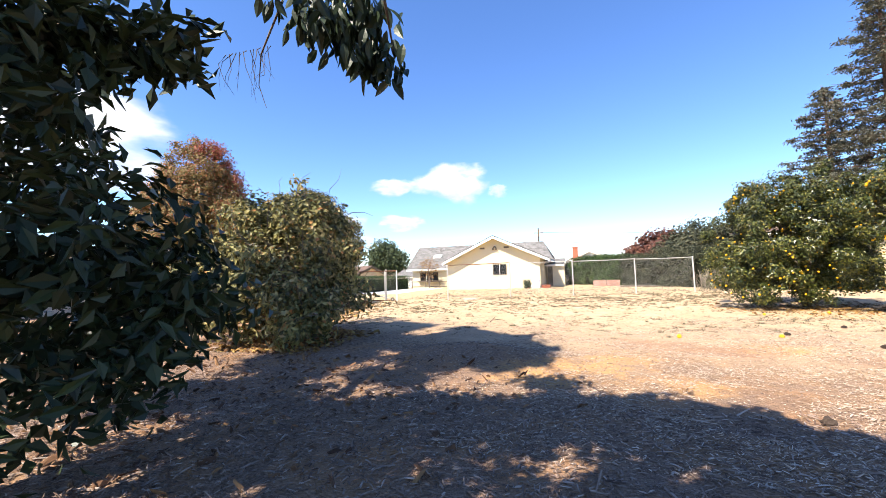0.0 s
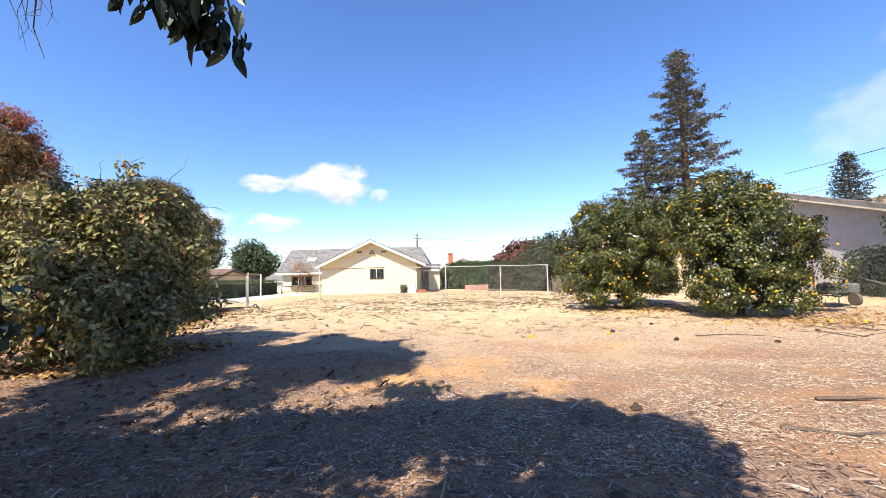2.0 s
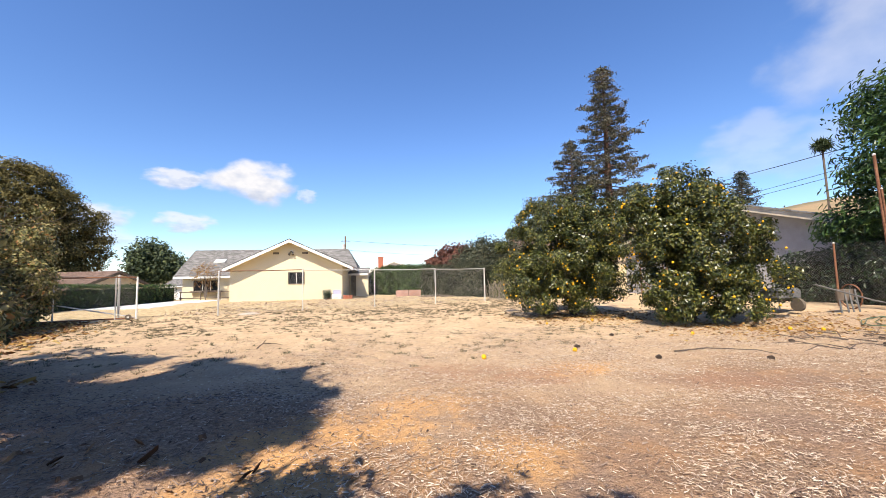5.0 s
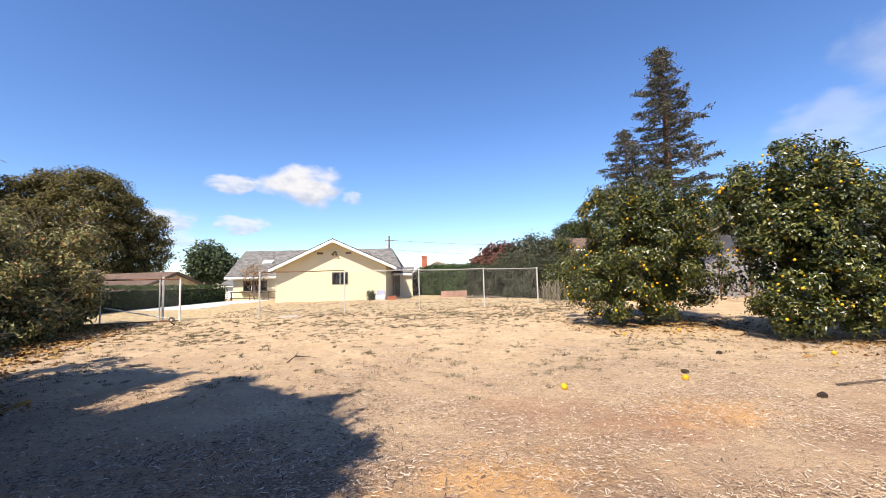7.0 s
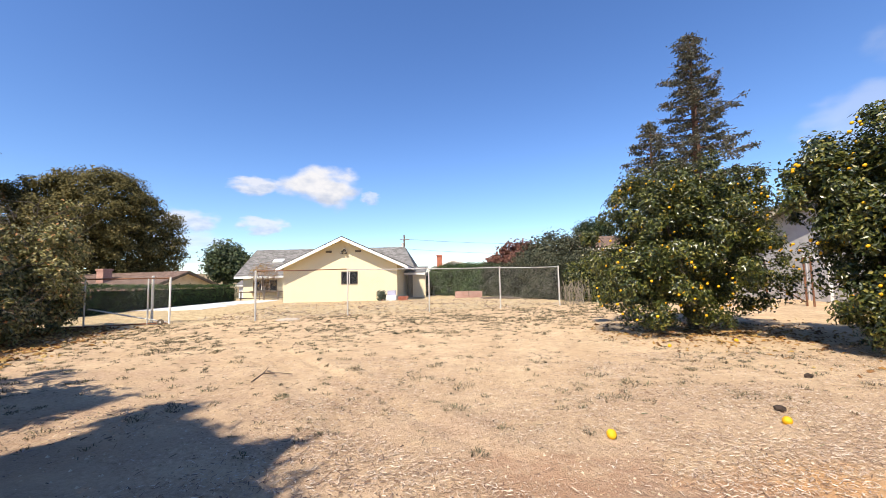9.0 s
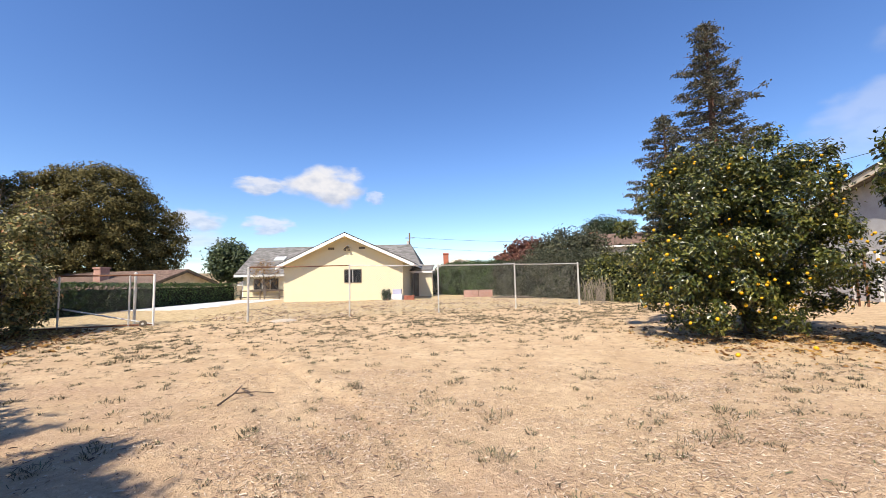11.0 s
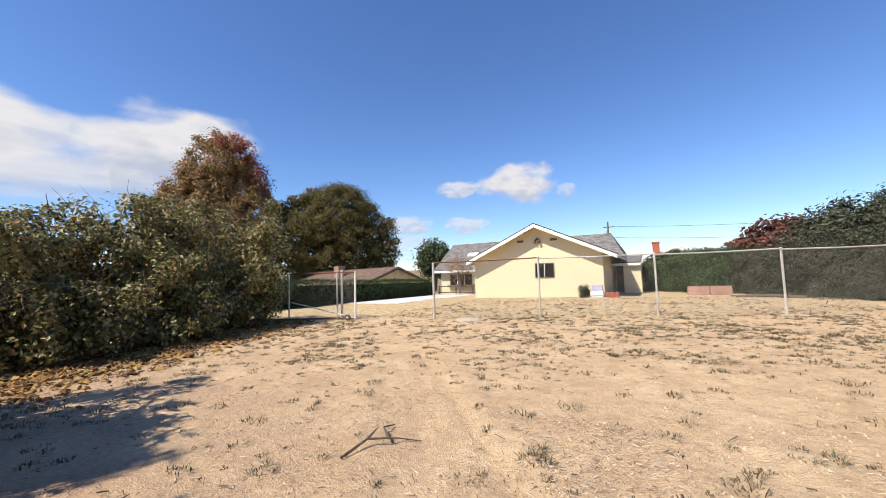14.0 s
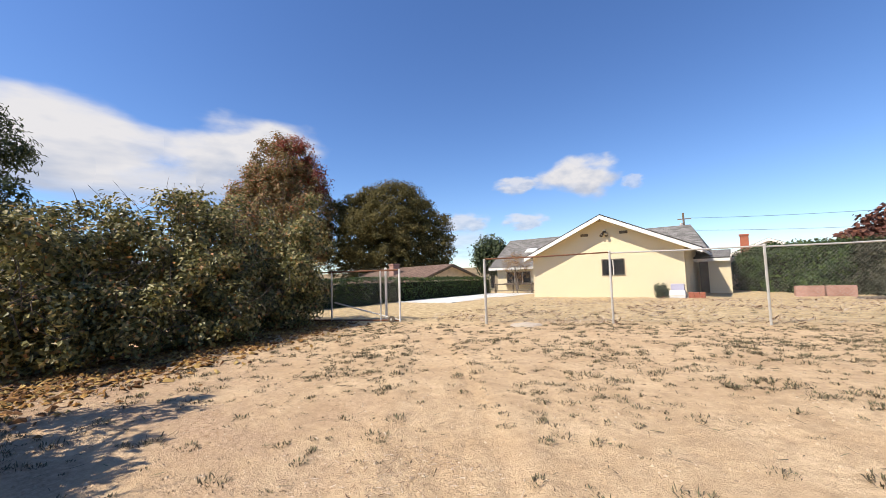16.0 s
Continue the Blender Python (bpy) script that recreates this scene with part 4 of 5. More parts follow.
citrus((6.9, 16.0), [(6.5, 15.8, 2.3, 2.0, 1.9, 1.75), (5.3, 15.1, 1.2, 1.2, 1.1, 1.05), (6.1, 15.2, 0.85, 1.2, 0.9, 0.72), (7.4, 15.6, 3.0, 1.2, 1.2, 1.2), (8.1, 15.8, 1.6, 1.15, 1.2, 1.25), (6.1, 16.1, 3.1, 1.1, 1.1, 0.95)], 66000, 240,
       "round citrus tree laden with yellow fruit on bare earth")
citrus((8.8, 12.8), [(8.5, 12.4, 2.3, 1.4, 1.5, 1.7), (7.8, 12.2, 1.9, 0.85, 1.0, 1.6), (9.3, 12.3, 1.9, 1.35, 1.2, 1.6), (10.1, 12.1, 1.35, 1.1, 1.0, 1.2), (9.1, 12.0, 0.8, 1.2, 0.9, 0.72), (7.75, 12.0, 0.9, 0.75, 0.8, 0.8), (8.4, 12.5, 3.5, 1.1, 1.0, 0.75), (7.55, 12.6, 2.6, 0.7, 0.8, 0.9), (7.15, 12.7, 3.25, 0.32, 0.3, 0.2), (9.2, 12.4, 3.3, 0.6, 0.6, 0.7)], 70000, 220,
       "tall citrus tree with dark foliage and scattered yellow fruit")

# ---------------------------------------------------------------- persimmon trees and the near broad-leaved tree


def leafy_tree(name, base, lobes, n, clumps, clump_r, length, width, material, label, r0=0.12, shell=0.4, twigs=0, spread=0.6, group="", flat=1.0, low=0.1, category="tree", sprigs=0, ragged=(0.86, 1.1)):
    t = empty(name, (0, 0, 0), label, category, group)
    z = ground_z(*base)
    tops = [(l[0], l[1], l[2] + 0.5 * l[5]) for l in lobes]
    trunk_part(t, (*base, z), tops, r0)
    p, u = crown_points(with_sprigs(lobes, sprigs, clump_r * 1.2), clumps, n, clump_r, shell, flat, ragged)
    keep = p[:, 2] > z + low
    leaves("crown", p[keep], u[keep], length, width, material, t, spread)
    if twigs:
        st = []
        for k in range(twigs):
            l = lobes[rng.integers(0, len(lobes))]
            d = rng.normal(size=3)
            d /= np.linalg.norm(d)
            d[2] = abs(d[2])
            st.append((np.array(l[:3]) + d * np.array(l[3:]) * 0.8, d + np.array([0, 0, 0.6])))
        twigs_part(t, st, 1.0)
    return t


leafy_tree("persimmon_tree", (-6.6, 8.4), [(-6.4, 8.2, 1.8, 1.7, 1.7, 1.5), (-5.4, 7.8, 1.1, 1.1, 1.0, 0.95), (-7.2, 8.8, 2.5, 1.3, 1.2, 1.35), (-6.4, 7.2, 0.9, 1.0, 0.9, 0.75), (-7.6, 7.4, 1.3, 1.2, 1.1, 1.2), (-4.9, 7.3, 0.6, 0.7, 0.7, 0.5), (-5.6, 8.4, 2.4, 0.9, 0.9, 1.0)], 30000, 260, 0.16, 0.125, 0.068,
           M["persimmon_leaf"], "bushy fruit tree with sparse yellowing green leaves", 0.09, 0.35, 60, group="fruit trees", sprigs=80)
PERS = [((-11.0, 11.6), [(-11.0, 11.6, 1.6, 1.6, 1.6, 1.35), (-10.2, 11.2, 0.9, 1.1, 1.1, 0.8), (-11.4, 12.6, 2.1, 1.2, 1.2, 1.1), (-9.8, 11.9, 0.55, 0.9, 1.2, 0.5), (-10.0, 12.9, 0.7, 0.9, 0.9, 0.6)]),
        ((-11.6, 14.4), [(-11.4, 14.3, 1.9, 1.7, 1.6, 1.6), (-10.4, 14.2, 1.2, 1.1, 1.1, 1.0), (-11.8, 15.0, 2.7, 1.1, 1.1, 1.0), (-10.0, 14.4, 0.6, 0.8, 1.2, 0.55)]),
        ((-12.4, 17.0), [(-12.2, 16.9, 2.1, 1.7, 1.7, 1.8), (-11.2, 16.6, 1.4, 1.2, 1.2, 1.2), (-11.3, 17.2, 2.8, 0.9, 0.9, 1.2), (-10.9, 16.4, 0.7, 0.8, 1.2, 0.6)])]
for b, l in PERS:
    leafy_tree("persimmon_tree", b, l, 26000, 210, 0.16, 0.105, 0.066, M["persimmon_leaf"], "sprawling persimmon tree with bare twigs and mottled leaves", 0.10, 0.42, 80, group="fruit trees", sprigs=40)


def near_tree():
    """The broad-leaved tree that the walk starts beneath."""
    t = empty("shade_tree", (0, 0, 0), "dark broad-leaved tree whose boughs overhang the mulch", "tree")
    base = (-3.9, 0.6, ground_z(-3.9, 0.6))
    trunk_part(t, base, [(-5.3, 2.0, 7.6), (-6.6, 1.6, 7.4), (-2.9, 1.9, 3.0), (-0.6, 0.1, 4.6), (-4.0, 2.6, 2.2), (0.9, -1.2, 5.0)], 0.22)
    # high crown, which only its shadow shows
    high = [(-5.44, 2.55, 7.5, 1.5, 0.8, 0.4), (-4.2, 2.75, 7.5, 0.62, 0.7, 0.35), (-3.6, 3.62, 7.5, 0.26, 0.1, 0.1), (-4.0, 3.5, 7.5, 0.3, 0.16, 0.12),
            (-5.5, 4.55, 7.5, 0.22, 0.42, 0.15), (-5.1, 3.8, 7.5, 0.75, 0.42, 0.2), (-7.6, 4.75, 7.9, 0.85, 0.22, 0.2), (-8.4, 4.5, 7.9, 0.5, 0.3, 0.2),
            (-4.65, 1.3, 7.4, 1.05, 0.85, 0.4), (-7.0, 2.4, 7.5, 1.3, 1.1, 0.5), (-7.1, 0.7, 7.4, 1.3, 1.1, 0.5), (-5.1, 0.0, 7.2, 0.6, 0.35, 0.2),
            (-4.55, 3.55, 7.5, 0.5, 0.35, 0.2), (-5.9, 3.35, 7.5, 0.7, 0.4, 0.2), (-3.75, 1.2, 7.5, 0.5, 0.75, 0.3), (-3.5, 2.1, 7.5, 0.35, 0.4, 0.2),
            (-1.2, 0.85, 4.9, 1.15, 0.85, 0.35), (-0.25, 0.4, 4.9, 0.7, 0.85, 0.3), (-2.4, 0.55, 4.9, 1.0, 0.9, 0.4), (-1.0, -1.1, 4.9, 1.5, 1.1, 0.4),
            (0.15, -1.1, 4.8, 0.5, 0.7, 0.3), (-3.8, -0.3, 5.0, 0.85, 0.65, 0.35), (-6.1, 0.6, 5.2, 1.2, 0.9, 0.4), (-2.8, -1.7, 4.9, 1.35, 1.0, 0.4)]
    p, u = crown_points(high, 950, 62000, 0.13, 0.5, 1.0, (0.8, 1.2))
    leaves("crown", p, u, 0.21, 0.10, M["dark_leaf"], t, 0.7)
    # low boughs beside and before the eye
    low = [(-3.1, 2.55, 1.55, 0.6, 0.7, 0.85), (-3.65, 2.2, 2.3, 0.5, 0.6, 0.45), (-2.8, 2.55, 0.95, 0.45, 0.55, 0.5), (-3.8, 3.2, 1.2, 0.65, 0.65, 0.7), (-2.6, 2.85, 1.2, 0.32, 0.36, 0.28), (-3.6, 2.4, 0.75, 0.5, 0.6, 0.4),
           (-2.75, 1.9, 1.45, 0.45, 0.4, 0.65), (-2.9, 1.7, 2.5, 0.5, 0.45, 0.5), (-2.8, 1.85, 0.75, 0.42, 0.4, 0.42)]
    p, u = crown_points(low, 170, 4300, 0.13, 0.5)
    u[:, 2] -= 0.2
    leaves("low_bough_leaves", p, u, 0.15, 0.07, M["dark_leaf"], t, 0.7)
    over = [(-2.8, 2.35, 3.05, 0.45, 0.45, 0.16), (-2.45, 2.45, 3.1, 0.28, 0.28, 0.13), (-3.1, 2.0, 2.95, 0.5, 0.5, 0.2)]
    p2, u2 = crown_points(over, 60, 900, 0.10, 0.6)
    leaves("overhanging_leaves", p2, u2, 0.17, 0.075, M["dark_leaf"], t, 0.7)
    # the bough that hangs into view, leaf by leaf
    bm = bmesh.new()
    tube(bm, [(-0.6, 0.1, 4.6), (-0.85, 1.6, 4.1), (-1.05, 2.9, 3.45), (-1.15, 3.3, 3.15)], [0.03, 0.022, 0.014, 0.006], 6)
    tube(bm, [(-0.95, 2.3, 3.8), (-1.9, 2.9, 3.5), (-2.2, 3.0, 3.2), (-2.28, 3.06, 2.98), (-2.24, 3.1, 2.8)], [0.015, 0.010, 0.007, 0.004, 0.002], 5)
    for k in range(14):
        q = Vector((-2.1, 3.0, 3.25)).lerp(Vector((-2.5, 2.9, 3.2)), k / 14)
        pts = [q]
        for s in range(3):
            pts.append(pts[-1] + Vector((rng.uniform(-.07, .07), rng.uniform(-.07, .07), rng.uniform(-.16, -.04))))
        tube(bm, pts, [0.004, 0.003, 0.002, 0.001], 4)
    part("bough", bm, M["bark"], t)
    leaf = bmesh.new()
    rows = [(0, 0.004), (0.25, 0.026), (0.5, 0.032), (0.75, 0.022), (1.0, 0.002)]
    ring = []
    for s, w in rows:
        y, dz = 0.15 * s, -0.035 * s * s
        ring.append([leaf.verts.new((-w, y, dz + w * 0.35)), leaf.verts.new((0, y, dz)), leaf.verts.new((w, y, dz + w * 0.35))])
    for a, b in zip(ring, ring[1:]):
        for k in range(2):
            leaf.faces.new((a[k], a[k + 1], b[k + 1], b[k]))
    me = bpy.data.meshes.new("leaf")
    leaf.to_mesh(me)
    leaf.free()
    me.materials.append(M["dark_leaf"])
    spots = [(-1.28, 3.2, 3.12, 0.14, 120), (-1.4, 3.12, 3.42, 0.18, 110), (-1.55, 3.12, 3.36, 0.17, 110), (-1.8, 3.02, 3.5, 0.17, 70)]
    for cx, cy, cz, r, n in spots:
        for k in range(n):
            d = rng.normal(size=3)
            q = (cx + d[0] * r * 0.75, cy + d[1] * r * 0.8, cz + d[2] * r * 0.55)
            o = new("leaf", me)
            o.parent = t
            o.matrix_basis = pose(*q, rng.uniform(-95, -35), rng.uniform(-40, 40), rng.uniform(0, 360)) @ Matrix.Scale(rng.uniform(0.8, 1.3), 4)
    return t


near_tree()

# ---------------------------------------------------------------- trees further off
leafy_tree("mango_tree", (16.2, 11.0), [(15.9, 11.0, 4.4, 2.3, 2.3, 2.0), (15.6, 12.0, 6.4, 1.2, 1.3, 1.1), (15.2, 12.9, 2.6, 1.1, 1.2, 0.8), (15.0, 11.8, 3.6, 1.2, 1.4, 1.2), (16.4, 10.0, 5.4, 1.8, 1.8, 1.3), (16.4, 9.2, 6.4, 1.9, 1.9, 1.5), (15.0, 10.6, 2.2, 1.2, 1.4, 1.0), (15.3, 9.5, 1.4, 1.2, 1.8, 1.2), (15.4, 12.0, 1.2, 1.0, 1.4, 1.0)], 44000, 420, 0.24, 0.22, 0.065, M["mango_leaf"], "tall tree with long drooping green leaves behind fence", 0.2)


def liquidambar():
    t = empty("autumn_tree", (0, 0, 0), "large rounded tree turning orange and red", "tree")
    c = (-43.9, 36.1)
    trunk_part(t, (*c, ground_z(*c)), [(c[0], c[1], 16), (c[0] - 3, c[1], 12), (c[0] + 3, c[1], 12)], 0.45)
    lobes = [(c[0], c[1], 11.8, 4.1, 4.1, 7.4), (c[0] - 1.3, c[1] - 1.3, 8.5, 4.9, 4.9, 6.5), (c[0] + 1.5, c[1] + 1.5, 9, 4.3, 4.3, 6.8)]
    p, u = crown_points(lobes, 1100, 110000, 0.32, 0.16, 1.0, (0.94, 1.03))
    leaves("crown", p, u, 0.22, 0.18, M["maple_leaf"], t)
    p, u = crown_points([(c[0] + 1.0, c[1] + 1.0, 16.4, 2.6, 2.6, 2.4), (c[0] + 3.6, c[1] + 3.0, 13.8, 1.8, 1.8, 1.8)], 70, 6000, 0.36, 0.2)
    leaves("red_crown", p, u, 0.22, 0.18, M["red_leaf"], t)


liquidambar()
leafy_tree("round_tree", (-36.6, 47.0), [(-36.6, 47, 7.2, 6.6, 6.6, 7.0), (-33.1, 49.2, 6.4, 4.4, 4.2, 5.2), (-39.8, 44, 6.9, 5.0, 4.8, 6.0), (-35.2, 46.6, 9.4, 4.6, 4.6, 4.7)], 130000, 1200, 0.42, 0.22, 0.15, M["oak_leaf"], "broad dome-shaped dark evergreen tree", 0.5, 0.16, flat=0.6, ragged=(0.93, 1.03))
leafy_tree("far_tree", (-44, 86), [(-44, 86, 6.0, 4.0, 4, 4.0), (-41, 86, 5.0, 3.2, 3, 3.2)], 9000, 260, 0.6, 0.6, 0.35, M["far_leaf"], "bushy green tree beside the far houses", 0.4, 0.3)
leafy_tree("far_tree", (-56, 82), [(-56, 82, 2.6, 3.4, 3, 2.8)], 3500, 90, 0.6, 0.6, 0.35, M["far_leaf"], "small rounded dark green tree far off", 0.3, 0.3)
leafy_tree("gum_tree", (-43, 12.5), [(-42, 13.2, 11.0, 2.3, 2.3, 2.2), (-41.5, 14, 7.5, 2.0, 2.0, 1.8), (-44, 11, 8.5, 3, 3, 3.0), (-42.5, 12, 14, 2.4, 2.4, 2.0)], 9000, 120, 0.45, 0.40, 0.11, M["far_leaf"], "tall gum tree with loose hanging foliage", 0.35, 0.5)


def redwood(base, height, radius, n_branch, material, label, sprays=95, name="redwood_tree", gap=0.3, tip_r=0.9):
    """A conifer of separate drooping boughs, each hung with tufts of foliage."""
    t = empty(name, (0, 0, 0), label, "tree", "conifers")
    z0 = ground_z(*base)
    height -= z0
    bm = bmesh.new()
    tube(bm, [(*base, z0 - 0.5), (*base, z0 + height * 0.5), (*base, z0 + height * 0.97)], [height * 0.022, height * 0.014, 0.06], 9)
    part("trunk", bm, M["redbark"], t)
    bm = bmesh.new()
    pts, ups = [], []
    for k in range(n_branch):
        f = (k + 0.5) / n_branch
        h = height * (0.08 + 0.91 * f)
        a = k * 2.4 + rng.uniform(-0.5, 0.5)
        long = rng.choice([0.55, 0.75, 0.9, 1.0, 1.25], p=[0.15, 0.25, 0.25, 0.25, 0.1])
        r = (radius * (1 - f) ** 0.8 + tip_r * smooth(1 - f, 0.0, 0.03)) * long
        if rng.uniform() < gap * (1 - f):
            r *= 0.45
        d = np.array([math.cos(a), math.sin(a), 0])
        across = np.array([-d[1], d[0], 0])
        droop = rng.uniform(-0.30, -0.05) * (1 - f) + 0.1 * f
        tip = [np.array([*base, z0 + h]) + d * r * s + np.array([0, 0, r * (droop * s + 0.16 * s * s)]) for s in np.linspace(0, 1, 5)]
        tube(bm, tip, [0.08, 0.06, 0.04, 0.025, 0.012], 4, False)
        for c in range(max(3, int(r * 2.6))):
            s = min(1.0, 0.18 + 0.82 * rng.uniform() ** 0.8)
            i = min(int(s * 4), 3)
            q = tip[i] + (tip[i + 1] - tip[i]) * (s * 4 - i) + across * rng.normal(0, 0.16 * r * (1.1 - s) + 0.08)
            for _ in range(int(sprays / 4 * rng.uniform(0.6, 1.4))):
                g = rng.normal(size=3) * np.array([0.22, 0.22, 0.09])
                pts.append(q + g + np.array([0, 0, -0.10]))
                ups.append((g[0] * 0.6, g[1] * 0.6, 0.8))
    tagged(part("bough_framework", bm, M["redbark"], t), kind="stuff")
    leaves("foliage", np.array(pts), np.array(ups), 0.34, 0.13, material, t, 0.5, 0.05)
    return t


redwood((28.4, 47.8), 28.4, 6.4, 170, M["redwood_leaf"], "very tall brownish-green redwood with drooping branches")
redwood((26.4, 53.3), 20.6, 6.4, 115, M["redwood_leaf"], "smaller grey-green redwood beside the taller one", gap=0.1, tip_r=0.5)
redwood((44, 44.5), 14.0, 4.6, 110, M["blue_conifer"], "distant blue-grey conifer behind the roof", 60, "conifer", 0.1, 0.2)


def palm():
    t = empty("palm_tree", (0, 0, 0), "tall thin fan palm on the hill", "palm")
    x, y = 64.5, 50.5
    z = ground_z(x, y)
    bm = bmesh.new()
    tube(bm, [(x, y, z - 0.5), (x + 0.2, y, 10), (x, y, 19.6)], [0.26, 0.15, 0.13], 9)
    part("trunk", bm, M["bark"], t)
    p, u = [], []
    for k in range(700):
        d = rng.normal(size=3)
        d /= np.linalg.norm(d)
        p.append(np.array([x, y, 20.0]) + d * rng.uniform(0.2, 0.95) * np.array([1.15, 1.15, 0.9]))
        u.append(d)
    leaves("crown", np.array(p), np.array(u), 0.8, 0.12, M["far_leaf"], t)


palm()


# ---------------------------------------------------------------- hedges and shrubs
def hedge(name, line, width, material, n, length, leaf_w, label, ragged=0.12, tops=None, category="hedge"):
    """A clipped hedge along a line of (x, y, height)."""
    t = empty(name, (0, 0, 0), label, category)
    P, U = [], []
    for k in range(n):
        s = rng.uniform(0, len(line) - 1)
        i = int(s)
        a, b = np.array(line[i]), np.array(line[i + 1])
        q = a + (b - a) * (s - i)
        d = (b - a)[:2] / np.linalg.norm((b - a)[:2])
        nor = np.array([-d[1], d[0]])
        h = q[2] * (1 + ragged * noise.noise((q[0] * 0.7, q[1] * 0.7, 2)))
        side = rng.integers(0, 3)
        if side == 0:
            off, z, up = rng.uniform(-1, 1) * width / 2, h + rng.normal(0, ragged * 0.5), (0, 0, 1.0)
        else:
            sg = 1 if side == 1 else -1
            z = h * rng.uniform(0.0, 1.0)
            bulge = 1 + ragged * 1.5 * noise.noise((q[0] * 1.3, q[1] * 1.3, z * 1.6 + 4 * sg))
            off, up = sg * width / 2 * bulge * (1 - 0.25 * max(0, z / h - 0.75) * 4 * 0.6), (*(nor * sg), 0.3)
            off += rng.normal(0, ragged * 0.4)
        P.append((q[0] + nor[0] * off, q[1] + nor[1] * off, ground_z(q[0], q[1]) + max(0.03, z)))
        U.append(up)
    leaves("foliage", np.array(P), np.array(U), length, leaf_w, material, t, 0.6)
    # near-black boxes stand in for the shade deep inside the foliage
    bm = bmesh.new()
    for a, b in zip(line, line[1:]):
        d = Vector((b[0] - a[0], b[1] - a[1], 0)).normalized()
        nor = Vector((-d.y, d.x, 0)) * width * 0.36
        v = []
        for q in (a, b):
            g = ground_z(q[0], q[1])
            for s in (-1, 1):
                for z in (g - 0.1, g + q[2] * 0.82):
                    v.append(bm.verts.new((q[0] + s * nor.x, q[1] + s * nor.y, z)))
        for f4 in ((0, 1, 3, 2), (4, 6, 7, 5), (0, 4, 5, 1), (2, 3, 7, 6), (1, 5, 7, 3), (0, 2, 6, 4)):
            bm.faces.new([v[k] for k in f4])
    part("shade_core", bm, M["hedge_core"], t)
    return t


# inner shade of the hedges, put into a near-black colour
M["hedge_core"] = rough_material("hedge_inner_shade", (0.012, 0.014, 0.007), (0.03, 0.03, 0.015), 6, 0.95)
hedge("hedge", [(-16.9, 17.5, 1.35), (-16.8, 25, 1.35), (-16.6, 37.0, 1.25)], 1.4, M["hedge_leaf"], 15000, 0.12, 0.07, "clipped dark green hedge along the driveway", 0.08)
hedge("tall_hedge", [(0.3, 41.2, 2.2), (2.2, 38.2, 2.5), (4.4, 36.2, 2.4)], 3.0, M["hedge_leaf"], 14000, 0.16, 0.09, "tall untrimmed green hedge beyond the fence", 0.24)
hedge("tall_hedge", [(4.6, 36.0, 2.2), (6.9, 31.6, 2.2), (8.2, 28.6, 2.1)], 3.0, M["olive_leaf"], 18000, 0.15, 0.06, "rank olive-green shrubbery beyond the fence", 0.32)
# added hedge in dark leaf, standing in for shade under the mango tree
hedge("tall_hedge", [(15.0, 7.5, 1.7), (15.1, 11.0, 1.9), (15.3, 15.6, 1.6)], 1.4, M["dark_leaf"], 9000, 0.15, 0.07, "dark hedge added for the shade behind the side fence", 0.2)
hedge("tall_hedge", [(7.6, 27.6, 2.1), (9.6, 25.8, 2.0), (13.2, 23.8, 2.0)], 2.0, M["citrus_leaf"], 16000, 0.13, 0.07, "yellowish green hedge at the end of the fence", 0.25)
leafy_tree("rust_shrub", (9.5, 56.5), [(9.4, 56.5, 3.8, 2.6, 2.4, 2.1), (11.4, 56, 4.3, 2.4, 2.2, 1.8), (7.6, 57, 3.0, 1.9, 2, 1.6)], 7000, 160, 0.4, 0.4, 0.28, M["purple_leaf"], "large rust-red shrub on the slope", 0.2, 0.25, category="shrub")
leafy_tree("olive_shrub", (12.5, 47.4), [(12.2, 47, 4.2, 2.6, 2.4, 2.0), (14.6, 48, 4.2, 2.4, 2.2, 1.9), (10.2, 46, 3.3, 2.2, 2.2, 1.8)], 10000, 200, 0.4, 0.32, 0.16, M["olive_leaf"], "grey-green spreading shrub above the hedge", 0.25, 0.3, 60, category="shrub")
leafy_tree("dark_pine", (31.0, 83), [(31, 83, 10.8, 4.0, 3.5, 1.9), (28.6, 83, 10.0, 2.6, 2.5, 1.7)], 6000, 120, 0.5, 0.5, 0.22, M["dark_leaf"], "dark flat-topped pine behind the slope", 0.4, 0.3)


def bare_sapling():
    t = empty("sapling", (0, 0, 0), "thin half-bare sapling before the house wall", "tree")
    b = (-13.9, 37.3)
    z = ground_z(*b)
    trunk_part(t, (*b, z), [(-14.6, 37.3, 2.8), (-13.3, 37.2, 3.2), (-13.9, 37.1, 3.5), (-12.8, 37.3, 2.5), (-15.1, 37.2, 2.2), (-14.2, 37.2, 3.2)], 0.04)
    p, u = crown_points([(-13.9, 37.2, 2.2, 1.3, 0.6, 1.1)], 80, 1500, 0.14, 0.5)
    leaves("crown", p, u, 0.09, 0.05, M["litter"], t)


bare_sapling()

# ---------------------------------------------------------------- clouds


